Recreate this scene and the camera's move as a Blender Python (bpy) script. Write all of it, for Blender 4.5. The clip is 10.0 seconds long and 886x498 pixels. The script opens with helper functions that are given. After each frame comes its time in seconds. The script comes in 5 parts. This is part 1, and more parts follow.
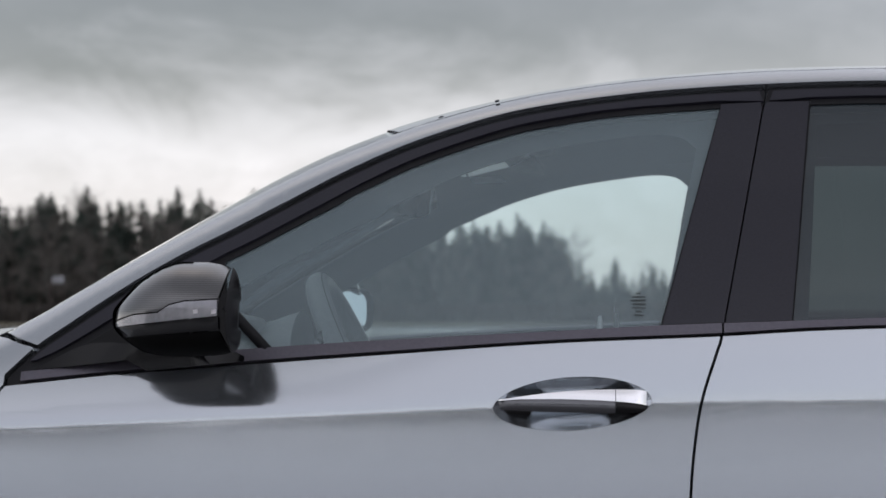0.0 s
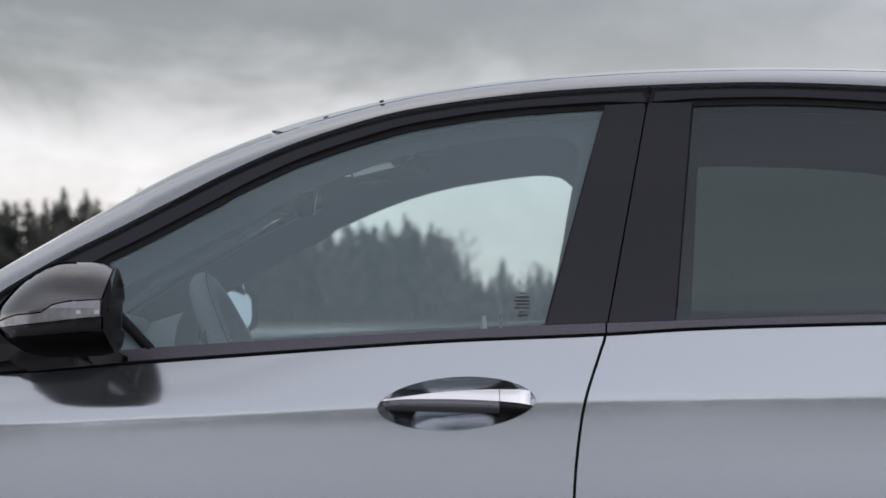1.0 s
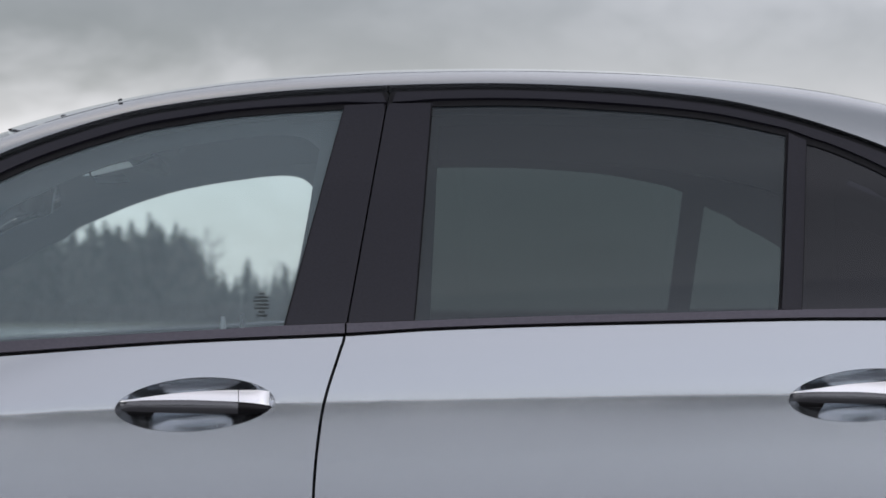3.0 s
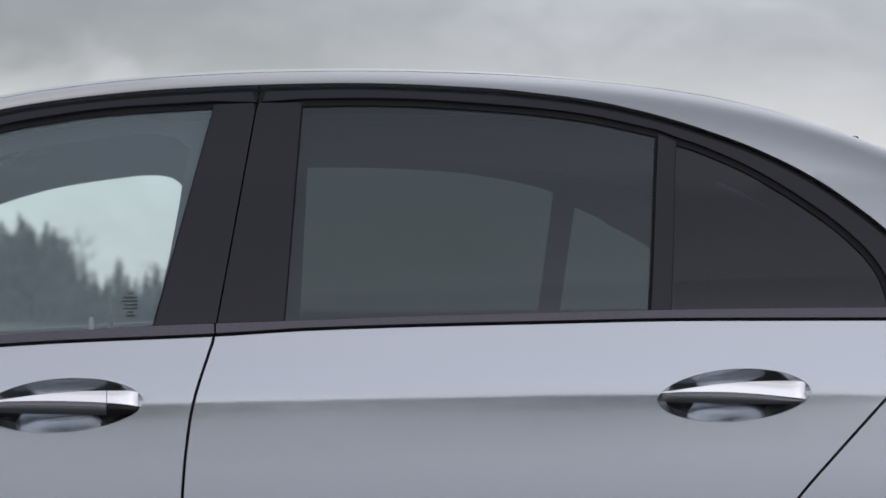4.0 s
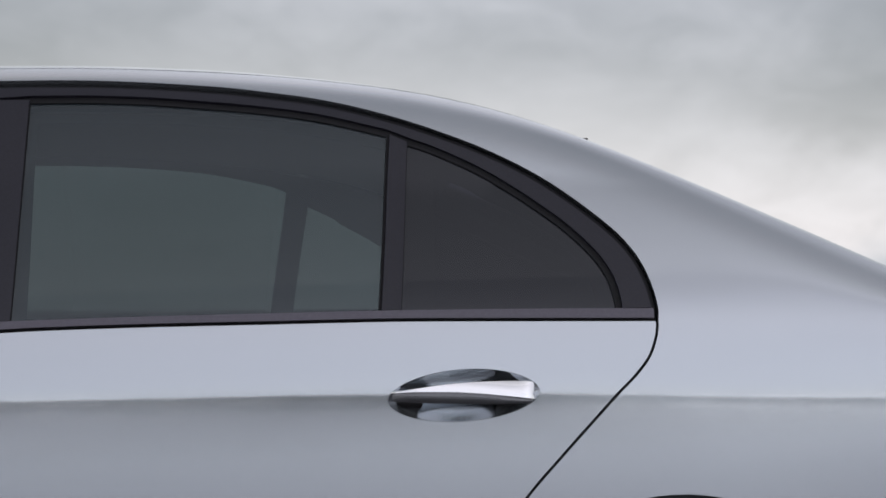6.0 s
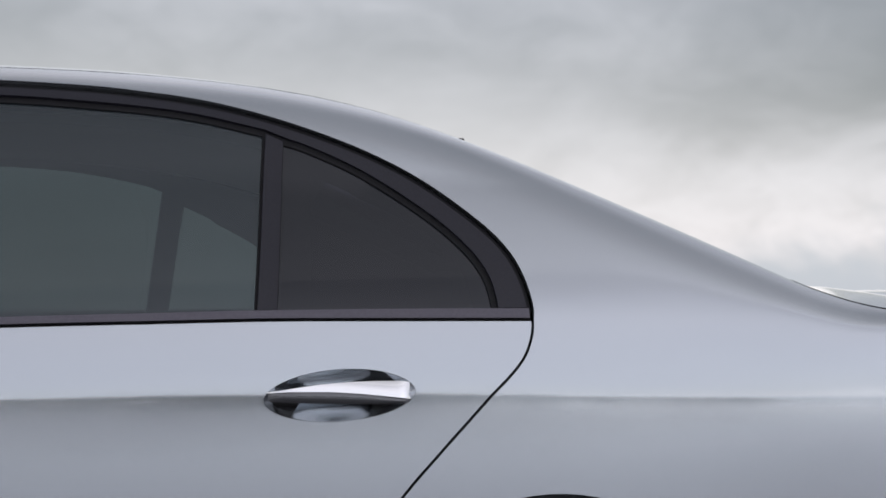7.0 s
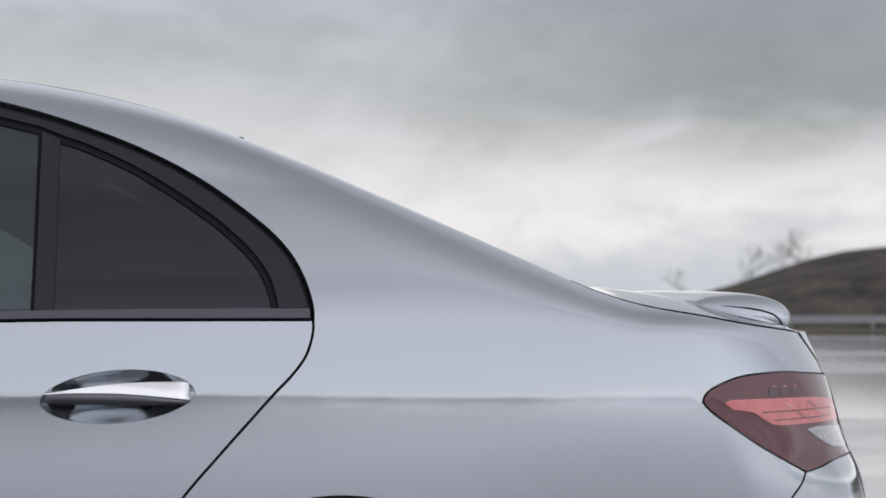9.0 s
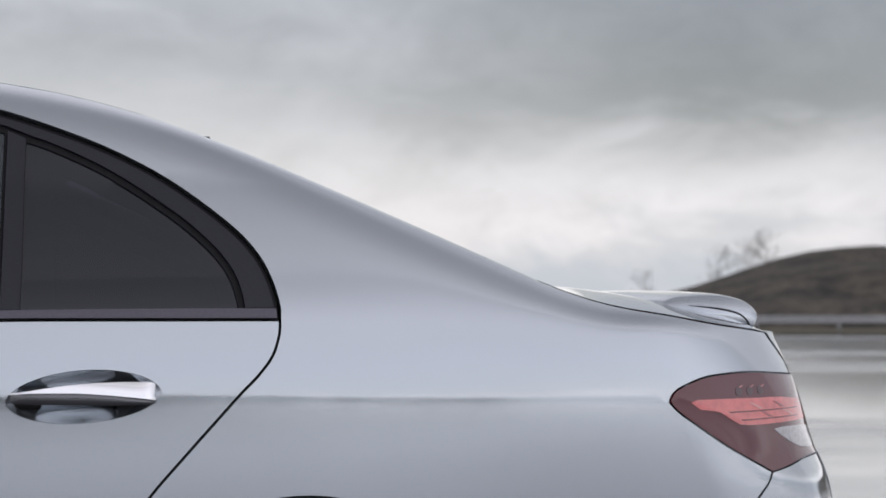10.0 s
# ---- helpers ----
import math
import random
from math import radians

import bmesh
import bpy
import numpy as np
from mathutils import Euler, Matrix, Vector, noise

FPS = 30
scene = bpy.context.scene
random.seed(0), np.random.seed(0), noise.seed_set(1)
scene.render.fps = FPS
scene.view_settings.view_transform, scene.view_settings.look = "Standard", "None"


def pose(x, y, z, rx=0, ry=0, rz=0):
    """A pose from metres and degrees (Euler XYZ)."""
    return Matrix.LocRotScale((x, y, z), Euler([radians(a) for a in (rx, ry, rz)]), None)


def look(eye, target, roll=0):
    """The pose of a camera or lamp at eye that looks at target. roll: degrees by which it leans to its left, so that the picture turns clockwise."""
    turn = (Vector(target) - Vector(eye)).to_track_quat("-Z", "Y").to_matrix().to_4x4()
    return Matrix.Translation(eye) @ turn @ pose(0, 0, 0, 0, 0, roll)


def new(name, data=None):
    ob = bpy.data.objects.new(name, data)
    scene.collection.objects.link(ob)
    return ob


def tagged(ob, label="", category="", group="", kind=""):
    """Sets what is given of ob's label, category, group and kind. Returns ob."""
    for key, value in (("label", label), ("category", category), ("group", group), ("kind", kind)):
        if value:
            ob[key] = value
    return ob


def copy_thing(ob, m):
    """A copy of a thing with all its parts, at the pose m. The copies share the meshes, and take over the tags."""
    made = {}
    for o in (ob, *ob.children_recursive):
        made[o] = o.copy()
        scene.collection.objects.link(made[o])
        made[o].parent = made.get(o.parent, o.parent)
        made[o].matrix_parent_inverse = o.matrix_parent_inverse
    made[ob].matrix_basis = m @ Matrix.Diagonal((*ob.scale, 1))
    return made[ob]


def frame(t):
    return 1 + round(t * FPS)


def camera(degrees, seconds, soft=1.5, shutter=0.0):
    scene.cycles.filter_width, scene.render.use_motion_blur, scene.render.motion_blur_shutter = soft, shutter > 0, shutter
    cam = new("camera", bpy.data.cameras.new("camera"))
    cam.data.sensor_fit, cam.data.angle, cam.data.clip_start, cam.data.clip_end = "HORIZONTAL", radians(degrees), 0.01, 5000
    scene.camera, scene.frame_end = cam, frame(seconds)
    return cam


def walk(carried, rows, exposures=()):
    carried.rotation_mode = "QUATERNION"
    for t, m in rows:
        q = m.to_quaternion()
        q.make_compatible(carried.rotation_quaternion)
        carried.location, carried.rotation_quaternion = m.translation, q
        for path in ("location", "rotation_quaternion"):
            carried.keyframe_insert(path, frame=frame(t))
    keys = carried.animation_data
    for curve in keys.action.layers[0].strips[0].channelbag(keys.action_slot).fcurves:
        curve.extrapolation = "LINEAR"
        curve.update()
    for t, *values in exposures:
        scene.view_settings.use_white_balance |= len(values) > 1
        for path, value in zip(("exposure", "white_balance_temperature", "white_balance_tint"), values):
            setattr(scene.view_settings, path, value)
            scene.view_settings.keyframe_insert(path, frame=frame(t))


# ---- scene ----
cam = camera(18.94, 10.0, soft=1.6)
EYE = 1.03
ROWS = [
    (0.0, -0.0000, -0.0002, 4.694, 1.293, -0.029),
    (0.5, 0.0028, -0.0024, 3.543, 1.293, -0.037),
    (1.0, 0.0052, -0.0050, 2.263, 1.294, -0.060),
    (1.5, 0.0069, -0.0052, 0.872, 1.293, -0.084),
    (2.0, 0.0117, -0.0015, -0.432, 1.294, -0.120),
    (2.5, 0.0141, 0.0015, -1.850, 1.291, -0.118),
    (4.0, 0.0198, 0.0108, -5.974, 1.291, -0.098),
    (4.5, 0.0226, 0.0162, -7.473, 1.292, -0.064),
    (5.0, 0.0242, 0.0201, -8.895, 1.291, -0.040),
    (5.5, 0.0320, 0.0203, -10.267, 1.290, -0.040),
    (7.0, 0.0385, 0.0187, -14.233, 1.288, -0.008),
    (7.5, 0.0330, 0.0246, -15.607, 1.289, 0.025),
    (8.0, 0.0281, 0.0359, -16.889, 1.294, 0.051),
    (8.5, 0.0200, 0.0476, -18.253, 1.294, 0.041),
    (9.0, 0.0196, 0.0538, -19.313, 1.293, 0.041),
    (9.5, 0.0201, 0.0562, -19.928, 1.294, 0.030),
    (10.0, 0.0219, 0.0583, -20.017, 1.293, 0.036),
]
walk(cam, [(t, pose(x, y, EYE, 90 + pitch, 0, yaw) @ pose(0, 0, 0, 0, 0, roll)) for t, x, y, yaw, pitch, roll in ROWS])
cam.data.dof.use_dof, cam.data.dof.focus_distance, cam.data.dof.aperture_fstop = True, 4.5, 9.5

# ---------------------------------------------------------------- sky and sun
world = bpy.data.worlds.new("overcast")
scene.world = world
world.use_nodes = True
wt = world.node_tree
wt.nodes.clear()


def wn(kind, **values):
    n = wt.nodes.new(kind)
    for k, v in values.items():
        if k.startswith("in_"):
            n.inputs[int(k[3:])].default_value = v
    return n


sky = wn("ShaderNodeTexSky")
sky.sky_type = "NISHITA"
sky.sun_disc = False
sky.sun_elevation, sky.sun_rotation = radians(48), radians(-18)
coord = wn("ShaderNodeTexCoord")
split = wn("ShaderNodeSeparateXYZ")
wt.links.new(coord.outputs["Generated"], split.inputs[0])


def wave(scale, location, detail, rough, warp):
    """Cloud noise over the sky's directions, drawn out along the horizon."""
    m = wn("ShaderNodeMapping", in_1=location, in_3=scale)
    wt.links.new(coord.outputs["Generated"], m.inputs[0])
    n = wn("ShaderNodeTexNoise", in_2=1.0, in_3=detail, in_4=rough, in_8=warp)
    wt.links.new(m.outputs[0], n.inputs["Vector"])
    return n.outputs["Fac"]


def ranged(source, a, b, c, d, smooth=True):
    r = wn("ShaderNodeMapRange", in_1=a, in_2=b, in_3=c, in_4=d)
    if smooth:
        r.interpolation_type = "SMOOTHSTEP"
    wt.links.new(source, r.inputs[0])
    return r.outputs[0]


def joined(kind, a, b):
    n = wn("ShaderNodeMath")
    n.operation = kind
    for i, v in enumerate((a, b)):
        if isinstance(v, (int, float)):
            n.inputs[i].default_value = v
        else:
            wt.links.new(v, n.inputs[i])
    return n.outputs[0]


big = wave((12.0, 12.0, 27.0), (0.6, 0.2, 0.35), 4.0, 0.55, 0.5)
small = wave((30.0, 30.0, 58.0), (3.1, 1.2, 0.0), 6.0, 0.55, 0.4)
# the height over the horizon at which the dark cloud deck begins rolls up and down
ragged = joined("ADD", split.outputs["Z"], joined("MULTIPLY", joined("SUBTRACT", big, 0.5), 0.07))
ragged = joined("ADD", ragged, joined("MULTIPLY", joined("SUBTRACT", small, 0.5), 0.025))
def banded(stops):
    """A brightness that changes with the bearing."""
    r = wn("ShaderNodeValToRGB")
    wt.links.new(ranged(split.outputs["X"], -0.4, 0.8, 0.0, 1.0, False), r.inputs[0])
    e = r.color_ramp.elements
    while len(e) < len(stops):
        e.new(0.5)
    for k, (x, v) in enumerate(stops):
        e[k].position = (x + 0.4) / 1.2
        e[k].color = (v, v, v, 1)
    return r.outputs[0]


def blend(factor, a, b):
    n = wn("ShaderNodeMix")
    for v, sock in ((factor, n.inputs[0]), (a, n.inputs[2]), (b, n.inputs[3])):
        wt.links.new(v, sock)
    return n.outputs[0]


ragged = joined("ADD", ragged, ranged(split.outputs["X"], -0.10, 0.40, -0.011, 0.012))
# the cloud deck ahead: its dark upper part, and the brighter gap under it
upper = banded([(-0.40, 0.18), (-0.22, 0.125), (-0.07, 0.14), (0.05, 0.235), (0.15, 0.36), (0.30, 0.35), (0.42, 0.18), (0.8, 0.30)])
under = banded([(-0.40, 0.65), (-0.20, 0.70), (-0.05, 0.58), (0.10, 0.44), (0.22, 0.54), (0.36, 0.66), (0.50, 0.64), (0.8, 0.80)])
ahead = blend(ranged(ragged, 0.052, 0.096, 0.0, 1.0), under, upper)
deck_left = ranged(ragged, 0.056, 0.090, 0.76, 0.235)
deck_right = ranged(ragged, 0.045, 0.080, 0.70, 0.30)
behind = blend(ranged(split.outputs["X"], -0.04, 0.26, 0.0, 1.0), deck_left, deck_right)
level = blend(ranged(split.outputs["Y"], 0.0, 0.4, 0.0, 1.0), behind, ahead)
level = joined("MULTIPLY", level, ranged(small, 0.25, 0.75, 0.84, 1.16, False))
level = joined("MULTIPLY", level, ranged(big, 0.3, 0.7, 0.92, 1.08, False))
high = ranged(split.outputs["Z"], 0.13, 0.75, 0.0, 0.06)
level = joined("MULTIPLY", joined("ADD", level, high), ranged(split.outputs["Z"], 0.50, 0.95, 1.0, 0.5))
# the cloud is thinner, and brighter, on the camera's side
thin = joined("MULTIPLY", ranged(split.outputs["Y"], 0.3, -0.6, 0.0, 1.0), joined("MULTIPLY", ranged(split.outputs["X"], -0.4, 0.4, 0.44, 0.57), ranged(split.outputs["Z"], 0.42, 0.92, 1.0, 0.14)))
level = joined("ADD", level, thin)
# and beside the car's tail
level = joined("ADD", level, joined("MULTIPLY", ranged(split.outputs["X"], 0.50, 0.85, 0.0, 0.14), ranged(split.outputs["Z"], 0.10, 0.6, 1.0, 0.2)))
low = joined("MULTIPLY", ranged(ragged, 0.022, 0.050, 1.0, 0.0), ranged(split.outputs["X"], 0.1, 0.3, 0.0, 1.0))
grey = wn("ShaderNodeCombineColor")
for i, k in enumerate((1.002, 0.976, 1.052)):
    wt.links.new(joined("MULTIPLY", level, k), grey.inputs[i])
tone = wn("ShaderNodeMix")
tone.data_type = "RGBA"
wt.links.new(low, tone.inputs[0])
wt.links.new(grey.outputs[0], tone.inputs[6])
tone.inputs[7].default_value = (0.44, 0.49, 0.58, 1)
both = wn("ShaderNodeMixRGB", in_0=0.025)
wt.links.new(tone.outputs[2], both.inputs[1])
wt.links.new(sky.outputs[0], both.inputs[2])
back = wn("ShaderNodeBackground", in_1=1.0)
wt.links.new(both.outputs[0], back.inputs[0])
wt.links.new(back.outputs[0], wn("ShaderNodeOutputWorld").inputs[0])

sun = new("sun", bpy.data.lights.new("sun", "SUN"))
sun.data.energy, sun.data.angle, sun.data.color = 0.5, radians(176), (1.0, 0.98, 0.96)
sun.matrix_world = look((-20, 60, 70), (0, 0, 0))


# ---------------------------------------------------------------- materials
def material(name, color, rough=0.5, metal=0.0, spec=0.5, coat=0.0, coat_rough=0.03, grain=0.0, grain_scale=40.0, blotch=0.0,
             blotch_scale=3.0, bump=0.0, emission=None, strength=0.0, trans=0.0, alpha=1.0):
    """A principled surface whose colour and roughness vary at two scales."""
    m = bpy.data.materials.new(name)
    m.use_nodes = True
    t = m.node_tree
    b = t.nodes["Principled BSDF"]
    b.inputs["Base Color"].default_value = (*color, 1)
    b.inputs["Roughness"].default_value = rough
    b.inputs["Metallic"].default_value = metal
    b.inputs["Specular IOR Level"].default_value = spec
    b.inputs["Coat Weight"].default_value = coat
    b.inputs["Coat Roughness"].default_value = coat_rough
    b.inputs["Transmission Weight"].default_value = trans
    b.inputs["Alpha"].default_value = alpha
    if emission:
        b.inputs["Emission Color"].default_value = (*emission, 1)
        b.inputs["Emission Strength"].default_value = strength
    if grain or blotch or bump:
        co = t.nodes.new("ShaderNodeTexCoord")
        fine = t.nodes.new("ShaderNodeTexNoise")
        fine.inputs["Scale"].default_value, fine.inputs["Detail"].default_value = grain_scale, 4
        wide = t.nodes.new("ShaderNodeTexNoise")
        wide.inputs["Scale"].default_value, wide.inputs["Detail"].default_value = blotch_scale, 5
        for n in (fine, wide):
            t.links.new(co.outputs["Object"], n.inputs["Vector"])
        last = None
        for n, amount in ((fine, grain), (wide, blotch)):
            if not amount:
                continue
            r = t.nodes.new("ShaderNodeMapRange")
            r.inputs[1].default_value, r.inputs[2].default_value = 0.3, 0.7
            r.inputs[3].default_value, r.inputs[4].default_value = 1 - amount, 1 + amount
            t.links.new(n.outputs["Fac"], r.inputs[0])
            mul = t.nodes.new("ShaderNodeVectorMath")
            mul.operation = "MULTIPLY"
            if last is None:
                mul.inputs[0].default_value = color
            else:
                t.links.new(last, mul.inputs[0])
            t.links.new(r.outputs[0], mul.inputs[1])
            last = mul.outputs[0]
        if last is not None:
            t.links.new(last, b.inputs["Base Color"])
        if bump:
            bm = t.nodes.new("ShaderNodeBump")
            bm.inputs["Strength"].default_value, bm.inputs["Distance"].default_value = bump, 0.01
            t.links.new(fine.outputs["Fac"], bm.inputs["Height"])
            t.links.new(bm.outputs[0], b.inputs["Normal"])
    return m


def glass(name, tint, gloss, haze=0.0, ior=1.52, veil_color=(0.42, 0.57, 0.68)):
    """Thin tinted car glass: it lets tinted light straight through and mirrors the sky by Fresnel. haze mixes in a pale
    diffuse colour for more mirrored sky.
    """
    m = bpy.data.materials.new(name)
    m.use_nodes = True
    t = m.node_tree
    t.nodes.clear()
    clear = t.nodes.new("ShaderNodeBsdfTransparent")
    clear.inputs[0].default_value = (*tint, 1)
    shine = t.nodes.new("ShaderNodeBsdfGlossy")
    shine.inputs["Roughness"].default_value = 0.02
    shine.inputs[0].default_value = (*gloss, 1)
    fres = t.nodes.new("ShaderNodeFresnel")
    fres.inputs[0].default_value = ior
    mix = t.nodes.new("ShaderNodeMixShader")
    t.links.new(fres.outputs[0], mix.inputs[0])
    t.links.new(clear.outputs[0], mix.inputs[1])
    t.links.new(shine.outputs[0], mix.inputs[2])
    out = t.nodes.new("ShaderNodeOutputMaterial")
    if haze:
        # pale diffuse colour standing in for skylight mirrored by the pane
        veil = t.nodes.new("ShaderNodeBsdfDiffuse")
        veil.inputs[0].default_value = (*veil_color, 1)
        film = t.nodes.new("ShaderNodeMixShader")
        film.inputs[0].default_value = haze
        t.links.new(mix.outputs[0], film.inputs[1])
        t.links.new(veil.outputs[0], film.inputs[2])
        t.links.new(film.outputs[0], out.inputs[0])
    else:
        t.links.new(mix.outputs[0], out.inputs[0])
    return m


def carbon():
    """Lacquered carbon weave: fine bands of darker and lighter fibre."""
    m = material("carbon_weave", (0.03, 0.03, 0.033), rough=0.28, metal=0.7, coat=1.0)
    t = m.node_tree
    co = t.nodes.new("ShaderNodeTexCoord")
    w = t.nodes.new("ShaderNodeTexWave")
    w.bands_direction = "Z"
    w.inputs["Scale"].default_value, w.inputs["Distortion"].default_value, w.inputs["Detail"].default_value = 105.0, 0.6, 1.0
    t.links.new(co.outputs["Object"], w.inputs["Vector"])
    r = t.nodes.new("ShaderNodeValToRGB")
    r.color_ramp.elements[0].color, r.color_ramp.elements[1].color = (0.085, 0.085, 0.088, 1), (0.145, 0.144, 0.148, 1)
    t.links.new(w.outputs["Fac"], r.inputs[0])
    t.links.new(r.outputs[0], t.nodes["Principled BSDF"].inputs["Base Color"])
    return m


def wet_ground():
    """Asphalt under a film of rain: glassy puddles between damp, duller patches."""
    m = material("wet_asphalt", (0.18, 0.176, 0.185), rough=0.3, spec=0.6, grain=0.3, grain_scale=9, blotch=0.3, blotch_scale=0.08)
    t = m.node_tree
    b = t.nodes["Principled BSDF"]
    co = t.nodes.new("ShaderNodeTexCoord")
    n = t.nodes.new("ShaderNodeTexNoise")
    n.inputs["Scale"].default_value, n.inputs["Detail"].default_value, n.inputs["Roughness"].default_value = 0.055, 6, 0.55
    t.links.new(co.outputs["Object"], n.inputs["Vector"])
    for source, low, high, sock in ((n, 0.08, 0.22, "Coat Roughness"), (n, 1.0, 0.8, "Coat Weight"), (n, 0.20, 0.40, "Roughness")):
        r = t.nodes.new("ShaderNodeMapRange")
        r.inputs[1].default_value, r.inputs[2].default_value = 0.50, 0.66
        r.inputs[3].default_value, r.inputs[4].default_value = low, high
        t.links.new(source.outputs["Fac"], r.inputs[0])
        t.links.new(r.outputs[0], b.inputs[sock])
    b.inputs["Coat IOR"].default_value = 1.8
    rip = t.nodes.new("ShaderNodeTexNoise")
    rip.inputs["Scale"].default_value, rip.inputs["Detail"].default_value = 5.0, 5
    t.links.new(co.outputs["Object"], rip.inputs["Vector"])
    bump = t.nodes.new("ShaderNodeBump")
    bump.inputs["Strength"].default_value, bump.inputs["Distance"].default_value = 0.6, 0.012
    t.links.new(rip.outputs["Fac"], bump.inputs["Height"])
    t.links.new(bump.outputs[0], b.inputs["Normal"])
    return m


PAINT = material("grey_metallic_paint", (0.522, 0.556, 0.592), rough=0.13, metal=0.9, coat=1.0, coat_rough=0.02, grain=0.05, grain_scale=900)
SATIN = material("satin_black_trim", (0.021, 0.0205, 0.030), rough=0.36, spec=0.42, grain=0.15, grain_scale=300)
BELT = material("dark_anodised_trim", (0.125, 0.118, 0.14), rough=0.38, metal=0.6, grain=0.08, grain_scale=200)
SEAL = material("black_rubber", (0.010, 0.010, 0.012), rough=0.6, spec=0.3, grain=0.2, grain_scale=150)
GLOSS = material("gloss_black", (0.006, 0.006, 0.007), rough=0.12, spec=0.28)
CHROME = material("chrome", (0.95, 0.95, 0.96), rough=0.07, metal=1.0)
UNDER = material("inner_black", (0.004, 0.004, 0.004), rough=0.9, spec=0.1)
# painted sky veil on every side pane except the far front one
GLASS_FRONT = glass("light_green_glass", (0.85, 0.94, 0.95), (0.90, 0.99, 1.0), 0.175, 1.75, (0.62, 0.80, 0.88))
GLASS_FAR = glass("unveiled_green_glass", (0.87, 0.97, 0.98), (0.9, 0.98, 1.0))
GLASS_REAR = glass("privacy_glass", (0.20, 0.245, 0.245), (0.92, 0.97, 1.0), 0.050, 1.68)
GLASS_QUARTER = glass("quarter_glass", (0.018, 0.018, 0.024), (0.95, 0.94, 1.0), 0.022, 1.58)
GLASS_SCREEN = glass("screen_glass", (0.72, 0.82, 0.80), (1.0, 1.0, 1.0))
TRIM = material("grey_cabin_trim", (0.11, 0.12, 0.128), rough=0.85, grain=0.1, grain_scale=200)
LEATHER = material("black_leather", (0.15, 0.158, 0.163), rough=0.5, grain=0.2, grain_scale=250, bump=0.2)
RED = material("red_lamp_lens", (0.15, 0.030, 0.040), rough=0.12, spec=0.4, coat=1.0)
RED_BAR = material("red_light_bar", (0.95, 0.25, 0.24), rough=0.25, coat=1.0, grain=0.1, grain_scale=60)
CLEAR = material("clear_lamp_lens", (0.62, 0.60, 0.62), rough=0.15, coat=1.0, grain=0.2, grain_scale=120)
RED.node_tree.nodes["Principled BSDF"].inputs["Coat IOR"].default_value = 1.45
CARBON = carbon()
TYRE = material("tyre_rubber", (0.02, 0.02, 0.02), rough=0.85, grain=0.2, grain_scale=60)
RIM = material("rim_metal", (0.25, 0.25, 0.26), rough=0.3, metal=0.9)
MIRROR = material("mirror_glass", (0.85, 0.87, 0.88), rough=0.02, metal=1.0)
ASPHALT = wet_ground()
GRASS = material("dry_grass", (0.10, 0.085, 0.05), rough=0.9, grain=0.4, grain_scale=2.0, blotch=0.4, blotch_scale=0.12)
BARK = material("bark", (0.06, 0.05, 0.045), rough=0.9, grain=0.3, grain_scale=6)
NEEDLES = material("needles", (0.035, 0.05, 0.04), rough=0.8, grain=0.4, grain_scale=1.5)
ZINC = material("galvanised_steel", (0.42, 0.43, 0.44), rough=0.5, metal=0.5, grain=0.1, grain_scale=3)


# ---------------------------------------------------------------- mesh helpers
def part(name, bm, mat, parent=None, label="", smooth=True):
    """Links a bmesh as one mesh object under its parent."""
    me = bpy.data.meshes.new(name)
    bm.to_mesh(me)
    bm.free()
    me.materials.append(mat)
    if smooth:
        for p in me.polygons:
            p.use_smooth = True
    if "true_normal" in me.attributes:
        flat = np.zeros(len(me.vertices) * 3, np.float32)
        me.attributes["true_normal"].data.foreach_get("vector", flat)
        me.attributes.remove(me.attributes["true_normal"])
        me.normals_split_custom_set_from_vertices(flat.reshape(-1, 3).tolist())
    ob = new(name, me)
    if parent is not None:
        ob.parent = parent
    return tagged(ob, label)


def curve(points, closed=False):
    """A smooth function z(x) through control points (monotone cubic)."""
    pts = sorted(points)
    xs = np.array([p[0] for p in pts])
    zs = np.array([p[1] for p in pts])
    h = np.diff(xs)
    d = np.diff(zs) / h
    m = np.zeros(len(xs))
    m[0], m[-1] = d[0], d[-1]
    for i in range(1, len(xs) - 1):
        m[i] = 0 if d[i - 1] * d[i] <= 0 else (h[i - 1] + h[i]) / (h[i - 1] / d[i] + h[i] / d[i - 1])

    X, Z, M, H = [[float(q) for q in arr] for arr in (xs, zs, m, h)]
    cells = 400
    span = (X[-1] - X[0]) / cells
    start = [max(0, int(np.searchsorted(xs, X[0] + span * k, side="right")) - 1) for k in range(cells + 1)]

    def f(x):
        if x <= X[0]:
            return Z[0] + M[0] * (x - X[0])
        if x >= X[-1]:
            return Z[-1] + M[-1] * (x - X[-1])
        i = start[int((x - X[0]) / span)]
        while x > X[i + 1]:
            i += 1
        t = (x - X[i]) / H[i]
        return (1 + 2 * t) * (1 - t) ** 2 * Z[i] + t * (1 - t) ** 2 * H[i] * M[i] + t * t * (3 - 2 * t) * Z[i + 1] + t * t * (t - 1) * H[i] * M[i + 1]
    return f


def steps(x, X, Z):
    """Straight lines from point to point."""
    if x <= X[0]:
        return Z[0]
    for i in range(len(X) - 1):
        if x <= X[i + 1]:
            return Z[i] + (Z[i + 1] - Z[i]) * (x - X[i]) / (X[i + 1] - X[i])
    return Z[-1]


